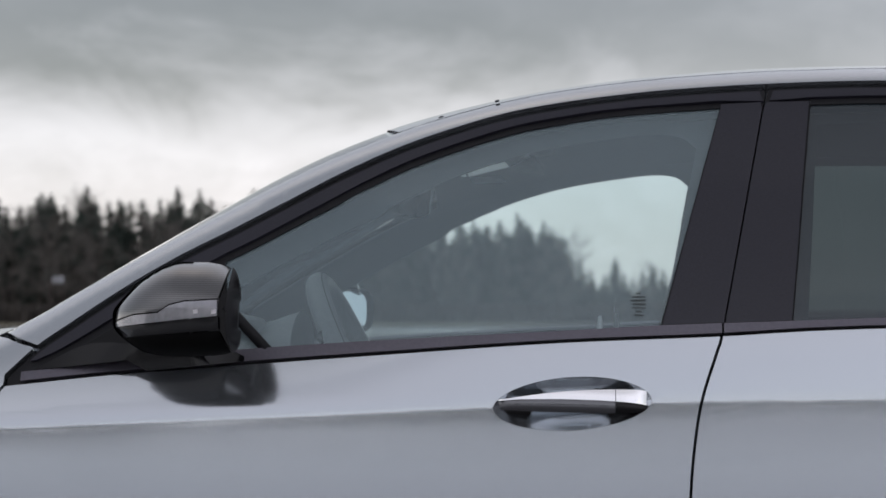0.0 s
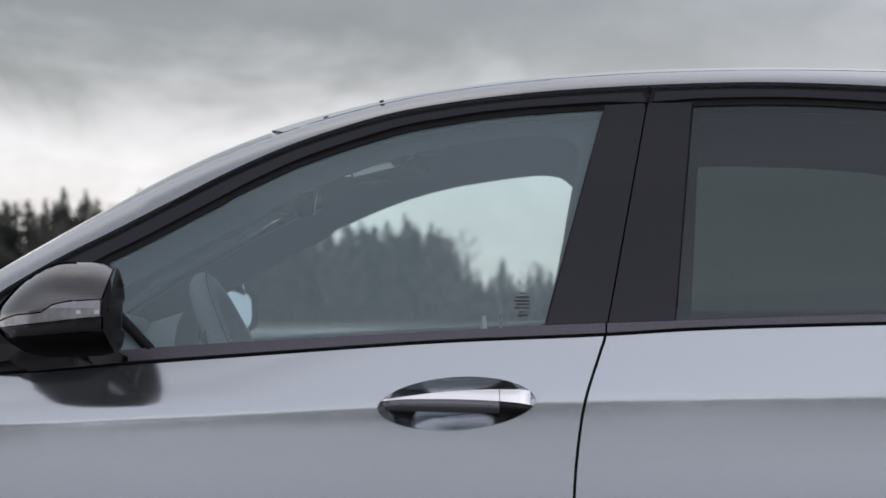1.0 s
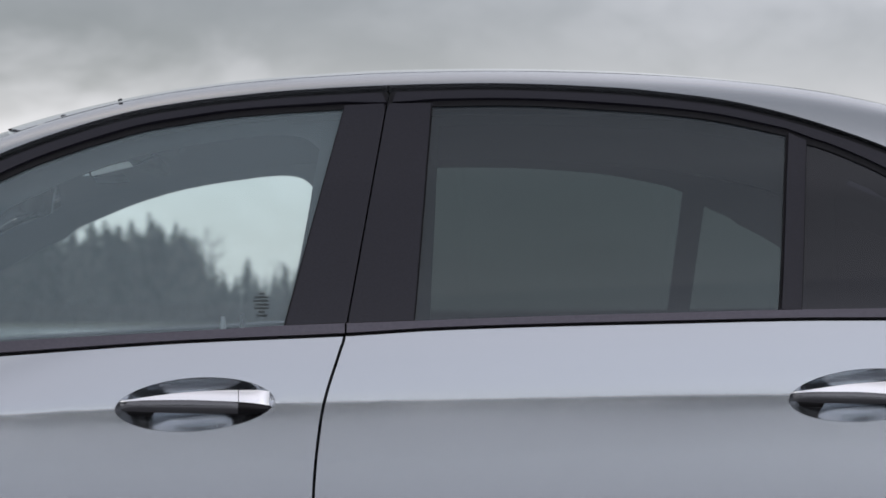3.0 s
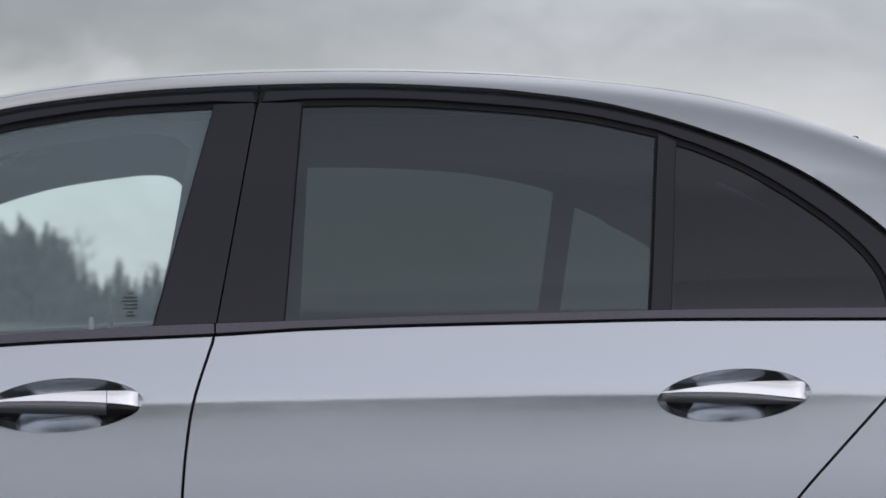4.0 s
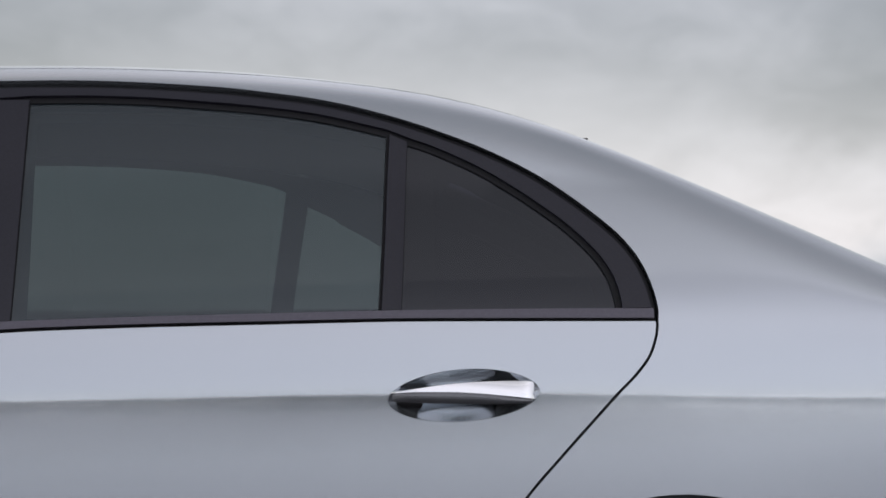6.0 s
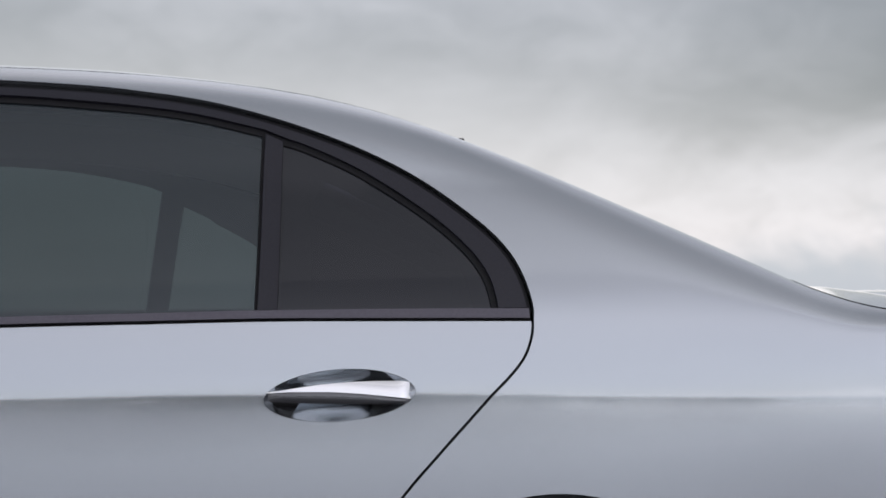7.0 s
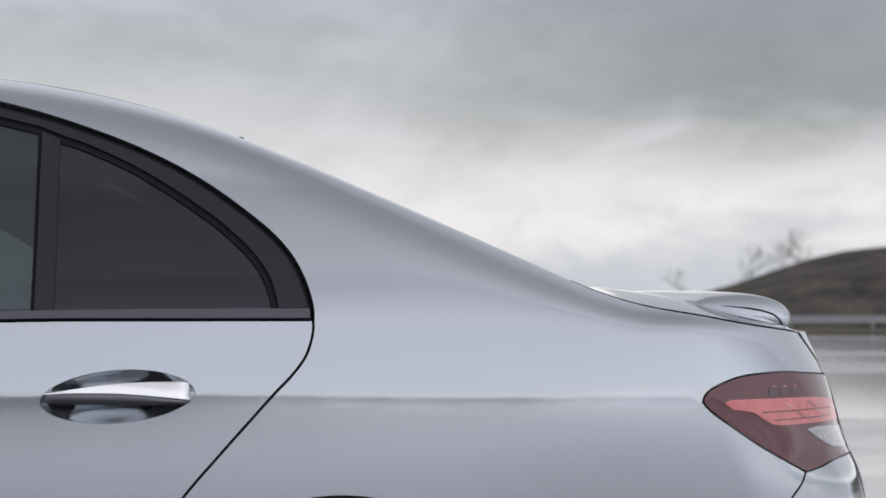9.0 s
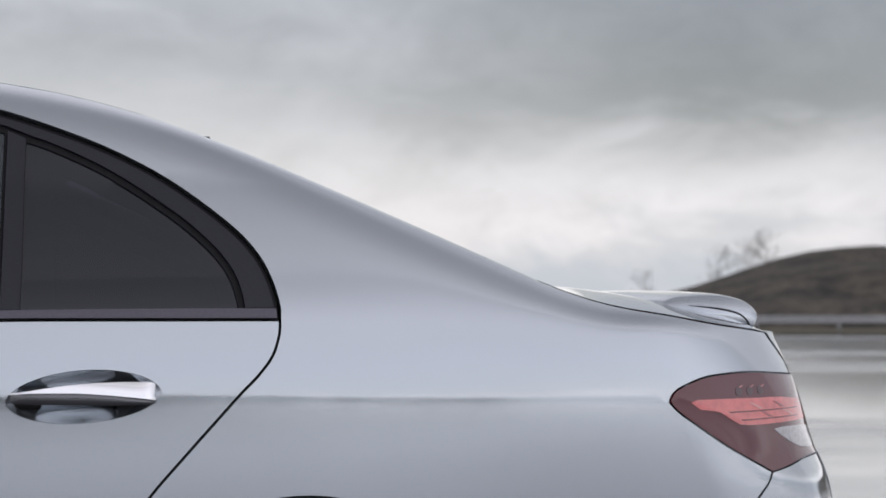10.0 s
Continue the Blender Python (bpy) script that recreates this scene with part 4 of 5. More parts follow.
# ---------------------------------------------------------------- door handles
def handle(parent, cx, cz, s, capped):
    rimline = shrink(bowl_outline(cx, cz), -0.002)

    def dish(a, b):
        x, z = rimline[int(round(a * len(rimline))) % len(rimline)]
        r = 1 - b
        px, pz = cx + (x - cx) * r, cz + (z - cz) * r
        deep = 0.046 * (1 - r ** 2.6)
        return (px, -s * (half(px, pz) - deep), pz)
    part("handle_bowl", grid_mesh(dish, len(rimline), 14, flip=s < 0, close_u=True), PAINT, parent)

    def bar(top, low, out_top, out_low, bulge=0.0):
        def place(x, z, sink):
            u = x - cx
            zt, zl = cz + top(u), cz + low(u)
            k = (zt - z) / max(1e-3, zt - zl)
            end = 1 - min(1, (abs(u) / 0.131)) ** 8
            o = out_top + (out_low - out_top) * k + bulge * 4 * k * (1 - k)
            return (x, -s * (half(x, cz) + o * end - 0.012 * (1 - end) - sink), z)
        return place
    c_top = curve([(-0.127, 0.0066), (-0.08, 0.0140), (-0.028, 0.0205), (0.03, 0.0243), (0.066, 0.0252), (0.105, 0.0248), (0.127, 0.0215)])
    c_low = curve([(-0.127, 0.0056), (-0.08, 0.0090), (-0.028, 0.0094), (0.03, 0.0080), (0.066, 0.0062), (0.105, 0.0025), (0.128, -0.002)])
    if not capped:
        c_low = curve([(-0.127, 0.0056), (-0.08, 0.0078), (-0.028, 0.0074), (0.03, 0.0042), (0.066, 0.0008), (0.105, -0.0035), (0.128, -0.0060)])
    b_low = curve([(-0.127, -0.0085), (-0.06, -0.0115), (0.0, -0.0130), (0.066, -0.0140), (0.11, -0.0130), (0.128, -0.0080)])
    split_x = 0.072

    def sheer(low, out, tilt):
        def place(x, z, sink):
            u = x - cx
            end = 1 - min(1, abs(u) / 0.1295) ** 10
            k = z - cz - low(u)
            return (x, -s * (half(x, cz) + (out - tilt * k - 9.0 * k * k) * end - 0.010 * (1 - end) - sink), z)
        return place
    # plate added behind the grip to keep the black lumps out of the bowl's reflection
    y0, y1 = half(cx, cz) + 0.003, half(cx, cz) - 0.034
    part("bowl_blocker", box_mesh((cx - 0.118, min(-s * y0, -s * y1), cz + 0.001), (cx + 0.122, max(-s * y0, -s * y1), cz + 0.005), 0.0015, 1), PAINT, parent)
    for x0, x1 in (((-0.126, split_x - 0.0006), (split_x + 0.0006, 0.1275)) if capped else ((-0.126, 0.1275),)):
        strip = chain(along(c_top, x0, x1, 0.005), along(c_low, x1, x0, 0.005))
        strip = [(cx + x, cz + z) for x, z in strip]
        part("handle_chrome", panel_mesh(strip, sheer(c_low, 0.0165, 0.13), gap=0, step=(0.008, 0.003), rim=0.02, flip=s < 0), CHROME, parent, "polished chrome strip")
        grip = chain(along(c_low, x0, x1, 0.005), along(b_low, x1, x0, 0.005))
        grip = [(cx + x, cz + z) for x, z in grip]
        part("handle_grip", panel_mesh(grip, bar(c_low, b_low, 0.0165, 0.0135, 0.0035), gap=0, step=(0.008, 0.003), rim=0.028, flip=s < 0), GRIP if x0 < 0 else GLOSS, parent)
    # gloss black lumps that stand in for dark reflections in the bowl's ends
    for x0, x1, x2, x3 in ((-0.122, -0.066, -0.078, -0.10), (0.124, 0.055, 0.066, 0.095)):
        shade_end = [(cx + x0, cz - 0.006), (cx + x1, cz - 0.010), (cx + x2, cz - 0.030), (cx + x3, cz - 0.030)]
        if x0 > 0:
            shade_end.reverse()
        ring = chain(straight(*shade_end, shade_end[0], step=0.006))

        def place(x, z, sink):
            return (x, -s * (half(x, cz) - 0.012 - sink - 6.0 * max(0, cz - 0.012 - z) ** 1.6), z)
        part("bowl_shade", panel_mesh(ring, place, gap=0, step=(0.008, 0.005), rim=0.02, flip=s > 0), GLOSS, parent)


GRIP = material("grip_paint", (0.13, 0.133, 0.142), rough=0.16, metal=0.85, coat=1.0)
for fd, rd, s in ((near_front, near_rear, 1), (far_front, far_rear, -1)):
    handle(fd, *HANDLES["front_door"], s, True)
    handle(rd, *HANDLES["rear_door"], s, False)


# ---------------------------------------------------------------- wing mirrors
def shell_span(x):
    """Top and bottom of the housing at x."""
    x = min(max(x, -0.9005), -0.6815)
    return shell_edge_top(x), shell_edge_low(x)


def shell_place(s, out=0.0, least=0.0):
    """The housing bulges outward: round above, boxy below, and curls in at its rear edge."""
    def place(x, z, sink):
        top, low = shell_span(x)
        v = 2 * (z - low) / max(1e-3, top - low) - 1
        b = min(1.0, abs(v))
        a = min(1.0, max(0.0, (-0.69 - x) / 0.2115))
        r = min(1.0, max(0.0, (x + 0.705) / 0.026))
        dome = (1 - a ** 2.3) ** 0.62 * ((1 - b ** 2.3) ** 0.5 if v > 0 else (1 - b ** 5.0) ** 0.5) * (1 - 0.22 * r * r)
        return (x, -s * (0.985 + 0.150 * max(least * r, dome) + out - sink), z)
    return place


shell_edge_top = curve([(-0.902, 1.012), (-0.899, 1.026), (-0.89, 1.040), (-0.876, 1.055), (-0.844, 1.083), (-0.806, 1.103), (-0.779, 1.108), (-0.745, 1.108), (-0.722, 1.105), (-0.702, 1.096), (-0.690, 1.080), (-0.683, 1.060), (-0.680, 1.040)])
shell_edge_low = curve([(-0.902, 1.012), (-0.898, 0.999), (-0.89, 0.989), (-0.876, 0.977), (-0.842, 0.958), (-0.80, 0.952), (-0.73, 0.953), (-0.705, 0.958), (-0.692, 0.966), (-0.684, 0.980), (-0.680, 1.0)])


def upper_edge(x):
    return float(np.interp(x, (-0.91, -0.853, -0.806, -0.787, -0.76, -0.705, -0.68), (1.006, 1.021, 1.025, 1.037, 1.043, 1.046, 1.046)))


def lower_edge(x):
    return float(np.interp(x, (-0.91, -0.887, -0.80, -0.68), (0.995, 1.000, 1.009, 1.021)))


def skirt_edge(x):
    return float(np.interp(x, (-0.91, -0.68), (0.981, 0.998)))


def wing_mirror(parent, s):
    cut = -0.704

    def region(lo, hi, x0, x1):
        keep = []
        for i in range(61):
            x = x0 + (x1 - x0) * i / 60
            keep.append(x)
        top, low = [], []
        for x in keep:
            zt, zl = min(shell_edge_top(x), hi(x)), max(shell_edge_low(x), lo(x))
            if zt - zl > 0.002:
                top.append((x, zt))
                low.append((x, zl))
        return chain(top, low[::-1])
    big_hi, big_lo = (lambda x: 9.0), (lambda x: -9.0)
    shell = part("wing_mirror", panel_mesh(region(skirt_edge, lower_edge, -0.90, cut), shell_place(s), gap=0.0004, step=(0.008, 0.008), rim=0.02, flip=s < 0), GLOSS, parent, "black wing mirror with carbon cap")
    if s < 0:
        shell.location.x = -0.022
    part("mirror_skirt", panel_mesh(region(big_lo, skirt_edge, -0.90, cut), shell_place(s, -0.002), gap=0.0008, step=(0.008, 0.006), rim=0.02, flip=s < 0), UNDER, shell)
    part("mirror_cap", panel_mesh(region(upper_edge, big_hi, -0.90, cut), shell_place(s), gap=0.0012, step=(0.008, 0.008), rim=0.02, flip=s < 0), CARBON, shell, "carbon fibre cap")
    part("indicator_lens", panel_mesh(region(lower_edge, upper_edge, -0.90, cut - 0.001), shell_place(s, 0.0015), gap=0.001, step=(0.008, 0.005), rim=0.02, flip=s < 0), LENS, shell, "grey indicator lens")
    for x0 in (-0.745, -0.715):
        led = straight((x0, 1.0225), (x0 + 0.008, 1.0232), (x0 + 0.008, 1.0295), (x0, 1.0288), (x0, 1.0225), step=0.004)[:-1]
        part("indicator_cell", panel_mesh(led, shell_place(s, 0.0024), gap=0, step=(0.02, 0.02), rim=0.002, flip=s < 0), CLEAR, shell, "pale indicator cell")
    if s > 0:
        part("mirror_bezel", panel_mesh(region(big_lo, big_hi, cut - 0.001, -0.680), shell_place(s, -0.0006, 0.5), gap=0.0, step=(0.006, 0.008), rim=0.012, flip=s < 0), SEAL, shell)
    part("mirror_inner_wall", panel_mesh(region(big_lo, big_hi, -0.90, -0.765), lambda x, z, sink: (x, -s * (0.985 + sink), z), gap=0.0005, step=(0.02, 0.02), rim=0.03, flip=s > 0), GLOSS, shell)

    def oval(gy, gz, x):
        out = []
        for i in range(40):
            t = 6.2832 * i / 40
            y, z = math.cos(t), math.sin(t)
            v = 1.047 + gy * math.copysign(abs(y) ** 0.6, y)
            out.append((x - (0.34 * (1.14 - v) if s > 0 else 0.8 * (1.10 - v) - 0.035) - 0.004 * gz * z, -s * v, 1.026 + gz * math.copysign(abs(z) ** 0.6, z)))
        return out
    bm = bmesh.new()
    rings = [[bm.verts.new(p) for p in oval(gy, gz, x)] for gy, gz, x in ((0.056, 0.054, -0.735), (0.057, 0.055, -0.716), (0.054, 0.053, -0.711), (0.050, 0.049, -0.713), (0.048, 0.047, -0.735))]
    for u, w in zip(rings[:-1], rings[1:]):
        for i in range(40):
            bm.faces.new((u[i], u[(i + 1) % 40], w[(i + 1) % 40], w[i]))
    bmesh.ops.recalc_face_normals(bm, faces=bm.faces)
    part("mirror_rim", bm, GLOSS, shell)
    bm = bmesh.new()
    front, rear = [[bm.verts.new(p) for p in oval(0.0475, 0.0465, x)] for x in (-0.722, -0.728)]
    bm.faces.new(front)
    for i in range(40):
        bm.faces.new((front[i], front[(i + 1) % 40], rear[(i + 1) % 40], rear[i]))
    bmesh.ops.recalc_face_normals(bm, faces=bm.faces)
    part("mirror_glass", bm, MIRROR, shell, "mirror glass", smooth=False)
    foot = chain(spline([(-1.062, 0.928), (-1.02, 0.950), (-0.975, 0.969), (-0.93, 0.974), (-0.885, 0.972), (-0.80, 0.975), (-0.74, 0.968), (-0.70, 0.950)]), straight((-0.70, 0.950), (-0.70, 0.942), (-0.86, 0.9265)), straight((-0.86, 0.9265), (-0.895, sill_glass(-0.895) + 0.001)), along(lambda x: sill_glass(x) + 0.001, -0.90, -1.062), [(-1.062, 0.928)])

    def foot_place(x, z, sink):
        k = min(1, max(0, (x + 1.06) / 0.2)) * min(1, max(0, (-0.70 - x) / 0.10))
        k = k * k * (3 - 2 * k)
        return (x, -s * (half(x, z) + 0.004 + 0.055 * k * (1 - 0.5 * max(0, (0.975 - z) / 0.05)) - sink), z)
    part("mirror_foot", panel_mesh(foot, foot_place, gap=0, step=(0.012, 0.008), rim=0.03, flip=s < 0), GLOSS, shell)


LENS = material("smoked_indicator_lens", (0.27, 0.27, 0.29), rough=0.2, metal=0.6, coat=1.0, grain=0.15, grain_scale=90)
wing_mirror(car, 1)
wing_mirror(car, -1)


# black slanting bar just outside the front pane, next to the wing mirror
part("pane_bar", tube_mesh([(-0.735, -0.868, 1.036), (-0.700, -0.872, 0.999), (-0.660, -0.878, 0.957)], 0.0095, 8), SEAL, near_front)


# ---------------------------------------------------------------- boot: spoiler, badge
LIP = spline([(2.150, 1.046), (2.175, 1.0545), (2.205, 1.0575), (2.245, 1.0595), (2.285, 1.0585), (2.318, 1.053), (2.343, 1.0445), (2.360, 1.0315), (2.3675, 1.017), (2.364, 1.006),
              (2.357, 0.9955), (2.350, 0.990), (2.335, 0.987), (2.30, 0.988), (2.25, 0.994), (2.20, 1.000), (2.165, 1.006), (2.150, 1.020)], 0.006)


def lip_half(z):
    """Half-width of the lip's ends, which lean out towards their foot."""
    return 0.624 + 0.20 * (1.06 - z)



def spoiler(a, b):
    """A lip that rides on the lid's rear edge; its ends lap down over the lid's shoulder."""
    q = math.sin((b - 0.5) * math.pi)
    k = a * len(LIP)
    px, pz = LIP[int(round(k)) % len(LIP)]
    thin = (1 - abs(q) ** 30)
    px, pz = 2.28 + (px - 2.28) * (0.90 + 0.10 * thin), 1.03 + (pz - 1.03) * (0.90 + 0.10 * thin)
    return (px + 0.075 * (1 - q * q), -q * lip_half(pz), pz + 0.010 * (1 - q * q))


def closed_sweep(fn, n, m):
    """A closed profile swept along a line, with both ends capped."""
    bm = bmesh.new()
    rows = [[bm.verts.new(fn(i / n, j / m)) for i in range(n)] for j in range(m + 1)]
    for u, w in zip(rows[:-1], rows[1:]):
        for i in range(n):
            bm.faces.new((u[i], u[(i + 1) % n], w[(i + 1) % n], w[i]))
    bm.faces.new(rows[0][::-1])
    bm.faces.new(rows[-1])
    bmesh.ops.recalc_face_normals(bm, faces=bm.faces)
    return bm


lip = part("boot_spoiler", closed_sweep(spoiler, len(LIP), 60), PAINT, car, "slim body-coloured lip spoiler")
for s in (1, -1):
    edge = spline([(2.215, 1.0365), (2.2265, 1.036), (2.281, 1.0305), (2.317, 1.0225), (2.333, 1.0125), (2.339, 1.004), (2.343, 0.995), (2.350, 0.9905), (2.357, 0.9945)], 0.008)
    # black tube drawn along the lip's lower edge as its shadow line
    part("lip_shade_line", tube_mesh([(x, -s * (lip_half(z) + 0.0002), z) for x, z in edge], [0.0004 + 0.0014 * min(1, k / 8) for k in range(len(edge))], 6), SEAL, lip, "dark line drawn for the shade under the lip")
for k in range(2):
    part("badge", rounded_slab(2.437, -0.46 - 0.0 * k, 0.948 - 0.022 * k, 0.008, 0.05, 0.014, 0, 12, 0.002), CHROME, car, "small chrome badge bar")


# ---------------------------------------------------------------- tail lamps
RED_DIM = material("dim_red_reflector", (0.55, 0.13, 0.13), rough=0.3, coat=1.0)
RED_PALE = material("pale_red_reflector", (0.95, 0.42, 0.40), rough=0.25, coat=1.0)
RED_DARK = material("dark_red_reflector", (0.085, 0.025, 0.032), rough=0.3, coat=1.0)


def lamp_detail(s):
    lamp = [o for o in car.children if o.name.startswith("tail_lamp")][0 if s > 0 else 1]
    bar = chain(spline([(2.108, 0.8585), (2.122, 0.8635), (2.18, 0.8645), (2.26, 0.8645), (2.34, 0.864), (2.425, 0.858)]), straight((2.425, 0.858), (2.443, 0.820)),
                spline([(2.443, 0.820), (2.36, 0.817), (2.26, 0.8145), (2.222, 0.8165)]), spline([(2.222, 0.8165), (2.195, 0.829), (2.175, 0.8395), (2.15, 0.8435), (2.128, 0.846)]))
    part("light_bar", panel_mesh(bar, on_side(s, 0.0022), flip=s < 0, gap=0, step=(0.02, 0.01), rim=0.004), RED_BAR, lamp, "bright red light bar")
    for x0, x1, z in ((2.195, 2.405, 0.8405), (2.225, 2.40, 0.8255)):
        fin = chain(straight((x0, z), (x1, z + 0.003)), straight((x1, z + 0.0015), (x0 + 0.004, z - 0.0022)))
        part("light_fin", panel_mesh(fin, on_side(s, 0.0030), flip=s < 0, gap=0, step=(0.03, 0.01), rim=0.003), RED, lamp)
    for x, z, mat in ((2.245, 0.845, RED_PALE), (2.275, 0.829, RED_DIM), (2.315, 0.846, RED_DIM), (2.345, 0.830, RED_PALE)):
        facet = straight((x, z + 0.012), (x + 0.014, z + 0.010), (x + 0.042, z - 0.001), (x + 0.030, z - 0.001), (x, z + 0.012), step=0.006)[:-1]
        part("light_facet", panel_mesh(facet, on_side(s, 0.0027), flip=s < 0, gap=0, step=(0.03, 0.02), rim=0.002), mat, lamp)
    clear = chain(spline([(2.315, 0.8045), (2.34, 0.808), (2.39, 0.8085), (2.45, 0.807)]), straight((2.45, 0.807), (2.478, 0.768)), spline([(2.478, 0.768), (2.44, 0.766), (2.405, 0.768), (2.375, 0.776), (2.34, 0.791)]))
    part("reversing_light", panel_mesh(clear, on_side(s, 0.0022), flip=s < 0, gap=0, step=(0.02, 0.01), rim=0.004), CLEAR, lamp, "clear reversing light")
    for k in range(3):
        x = 2.222 + 0.030 * k
        ring = arc(x, 0.8775 + 0.001 * k, 0.0085, 0, 340, 16)
        part("reflector_cup", panel_mesh(ring, on_side(s, 0.0018), flip=s < 0, gap=0, step=(0.02, 0.02), rim=0.002), RED_DARK, lamp)
        dot = straight((x + 0.002, 0.886), (x + 0.011, 0.889), (x + 0.010, 0.8865), (x + 0.002, 0.884), (x + 0.002, 0.886), step=0.005)[:-1]
        part("reflector_dot", panel_mesh(dot, on_side(s, 0.0024), flip=s < 0, gap=0, step=(0.02, 0.02), rim=0.002), RED_PALE, lamp)


lamp_detail(1)
lamp_detail(-1)

# the maker's stamp in the corner of the front panes: unreadable rows, as bars
STAMP = material("stamp_print", (0.05, 0.06, 0.06), rough=0.6)
for parent, s in ((near_front, 1), (far_front, -1)):
    for k, (w, x) in enumerate(((0.008, 0.0), (0.022, 0.0), (0.026, -0.001), (0.022, 0.001), (0.024, 0.0), (0.010, 0.0), (0.016, 0.001))):
        z = 1.062 - 0.0062 * k
        row = chain(straight((-0.038 + x - w / 2, z), (-0.038 + x + w / 2, z), step=0.004), straight((-0.038 + x + w / 2, z - 0.0028), (-0.038 + x - w / 2, z - 0.0028), step=0.004))
        part("stamp_bar", panel_mesh(row, on_side(s, -0.0112), flip=s < 0, gap=0, step=(0.01, 0.01), rim=0), STAMP, parent)
# small dark caps on the roof's edge
part("roof_cover", rounded_slab(-0.291, -0.60, 1.401, 0.008, 0.010, 0.0035, -20, 0, 0.0015), TRIM, car, "small dark roof-rack point cover")


# ---------------------------------------------------------------- surroundings
def field():
    bm = bmesh.new()
    inner, outer = [], []
    for k in range(41):
        a = radians(-62 + 124 * k / 40)
        edge = 112 + 4 * math.sin(9 * a + 0.4) + 26 * (1 - math.tanh((a - radians(10)) * 12))
        row = []
        for r in (edge, edge + 3, 260, 600, 1500):
            row.append(bm.verts.new((r * math.sin(a), r * math.cos(a), 0.02 + (0.0 if r == edge else 0.12))))
        inner.append(row)
    for a, b in zip(inner[:-1], inner[1:]):
        for i in range(4):
            bm.faces.new((a[i], b[i], b[i + 1], a[i + 1]))
    bm.normal_update()
    for f in bm.faces:
        if f.normal.z < 0:
            f.normal_flip()
    return bm


tagged(part("grass_field", field(), GRASS), "flat field of dry brown grass beyond the asphalt", "field", kind="structure")


rise = curve([(20.0, 0.0), (22.3, 0.0), (24.6, 1.75), (26.05, 2.95), (27.5, 4.3), (28.5, 4.8), (29.6, 5.05), (40, 7.0), (62, 9.0)])


def mound():
    """A low heath-covered rise."""
    bm = bmesh.new()
    rows = []
    for i in range(61):
        x = 42 + 68 * (i / 60) + 136 * (i / 60) ** 3
        row = []
        for j in range(25):
            y = 112 + 95 * j / 24
            bearing = math.degrees(math.atan2(x, y))
            across = math.sin(math.pi * min(1.0, max(0.0, (y - 113) / 92.0)))
            h = rise(bearing) * across ** 0.8
            h += (noise.noise(Vector((x * 0.12, y * 0.12, 0))) * 0.5 + noise.noise(Vector((x * 0.7, y * 0.7, 3))) * 0.28) * min(1.0, h)
            row.append(bm.verts.new((x, y, 0.1 + max(0, h) if h > 0 else 0.1)))
        rows.append(row)
    for a, b in zip(rows[:-1], rows[1:]):
        for j in range(24):
            bm.faces.new((a[j], b[j], b[j + 1], a[j + 1]))
    bm.normal_update()
    return bm


tagged(part("heath_mound", mound(), material("heath", (0.068, 0.056, 0.042), rough=0.95, grain=0.8, grain_scale=1.6, blotch=0.7, blotch_scale=0.35, bump=0.8)),
       "low mound covered in brown heath and grass", "hill", kind="structure")


def brush():
    """Leafless scrub along the wood's foot: upright tufts of twigs."""
    r = random.Random(23)
    verts, faces = [], []
    for _ in range(3600):
        az, d = radians(r.uniform(-20, 2.5)), r.uniform(172, 186)
        cx, cy, h = d * math.sin(az), d * math.cos(az), r.uniform(0.5, 1.5)
        for _ in range(3):
            a, lean_x, w = r.uniform(0, 3.14), r.uniform(-0.4, 0.4), r.uniform(0.10, 0.28)
            k = len(verts)
            ux, uy = math.cos(a) * w, math.sin(a) * w
            verts += [(cx - ux, cy - uy, 0.1), (cx + ux, cy + uy, 0.1), (cx + ux * 0.6 + lean_x * h, cy + uy, 0.1 + h * 0.7), (cx + lean_x * h * 1.2, cy, 0.1 + h)]
            faces += [(k, k + 1, k + 2), (k, k + 2, k + 3)]
    me = bpy.data.meshes.new("brush")
    me.from_pydata(verts, [], faces)
    me.materials.append(material("dry_twigs", (0.055, 0.048, 0.042), rough=0.9, grain=0.5, grain_scale=1.2, blotch=0.3, blotch_scale=0.1))
    return me


tagged(new("brush", brush()), "leafless brown scrub at the foot of the wood", "scrub", kind="stuff")


def guard_rail():
    rail = new("guard_rail")
    tagged(rail, "galvanised steel guard rail along the lot's edge", "guard rail")
    a, b = Vector((20.0, 97.0, 0)), Vector((110.0, 103.0, 0))
    d = (b - a).normalized()
    n = Vector((-d.y, d.x, 0))
    prof = [(0.0, 0.44), (0.05, 0.48), (0.05, 0.52), (0.0, 0.57), (0.0, 0.61), (0.05, 0.66), (0.05, 0.70), (0.0, 0.75)]
    bm = bmesh.new()
    rows = [[bm.verts.new(a + d * (k * (b - a).length / 30) - n * p + Vector((0, 0, z))) for p, z in prof] for k in range(31)]
    for u, w in zip(rows[:-1], rows[1:]):
        for i in range(len(prof) - 1):
            bm.faces.new((u[i], w[i], w[i + 1], u[i + 1]))
    part("beam", bm, ZINC, rail)
    for k in range(23):
        p = a + d * (2 + 4 * k)
        part("post", box_mesh((p.x - 0.05, p.y + 0.02, 0), (p.x + 0.05, p.y + 0.12, 0.72), 0.005, 1), ZINC, rail)


guard_rail()


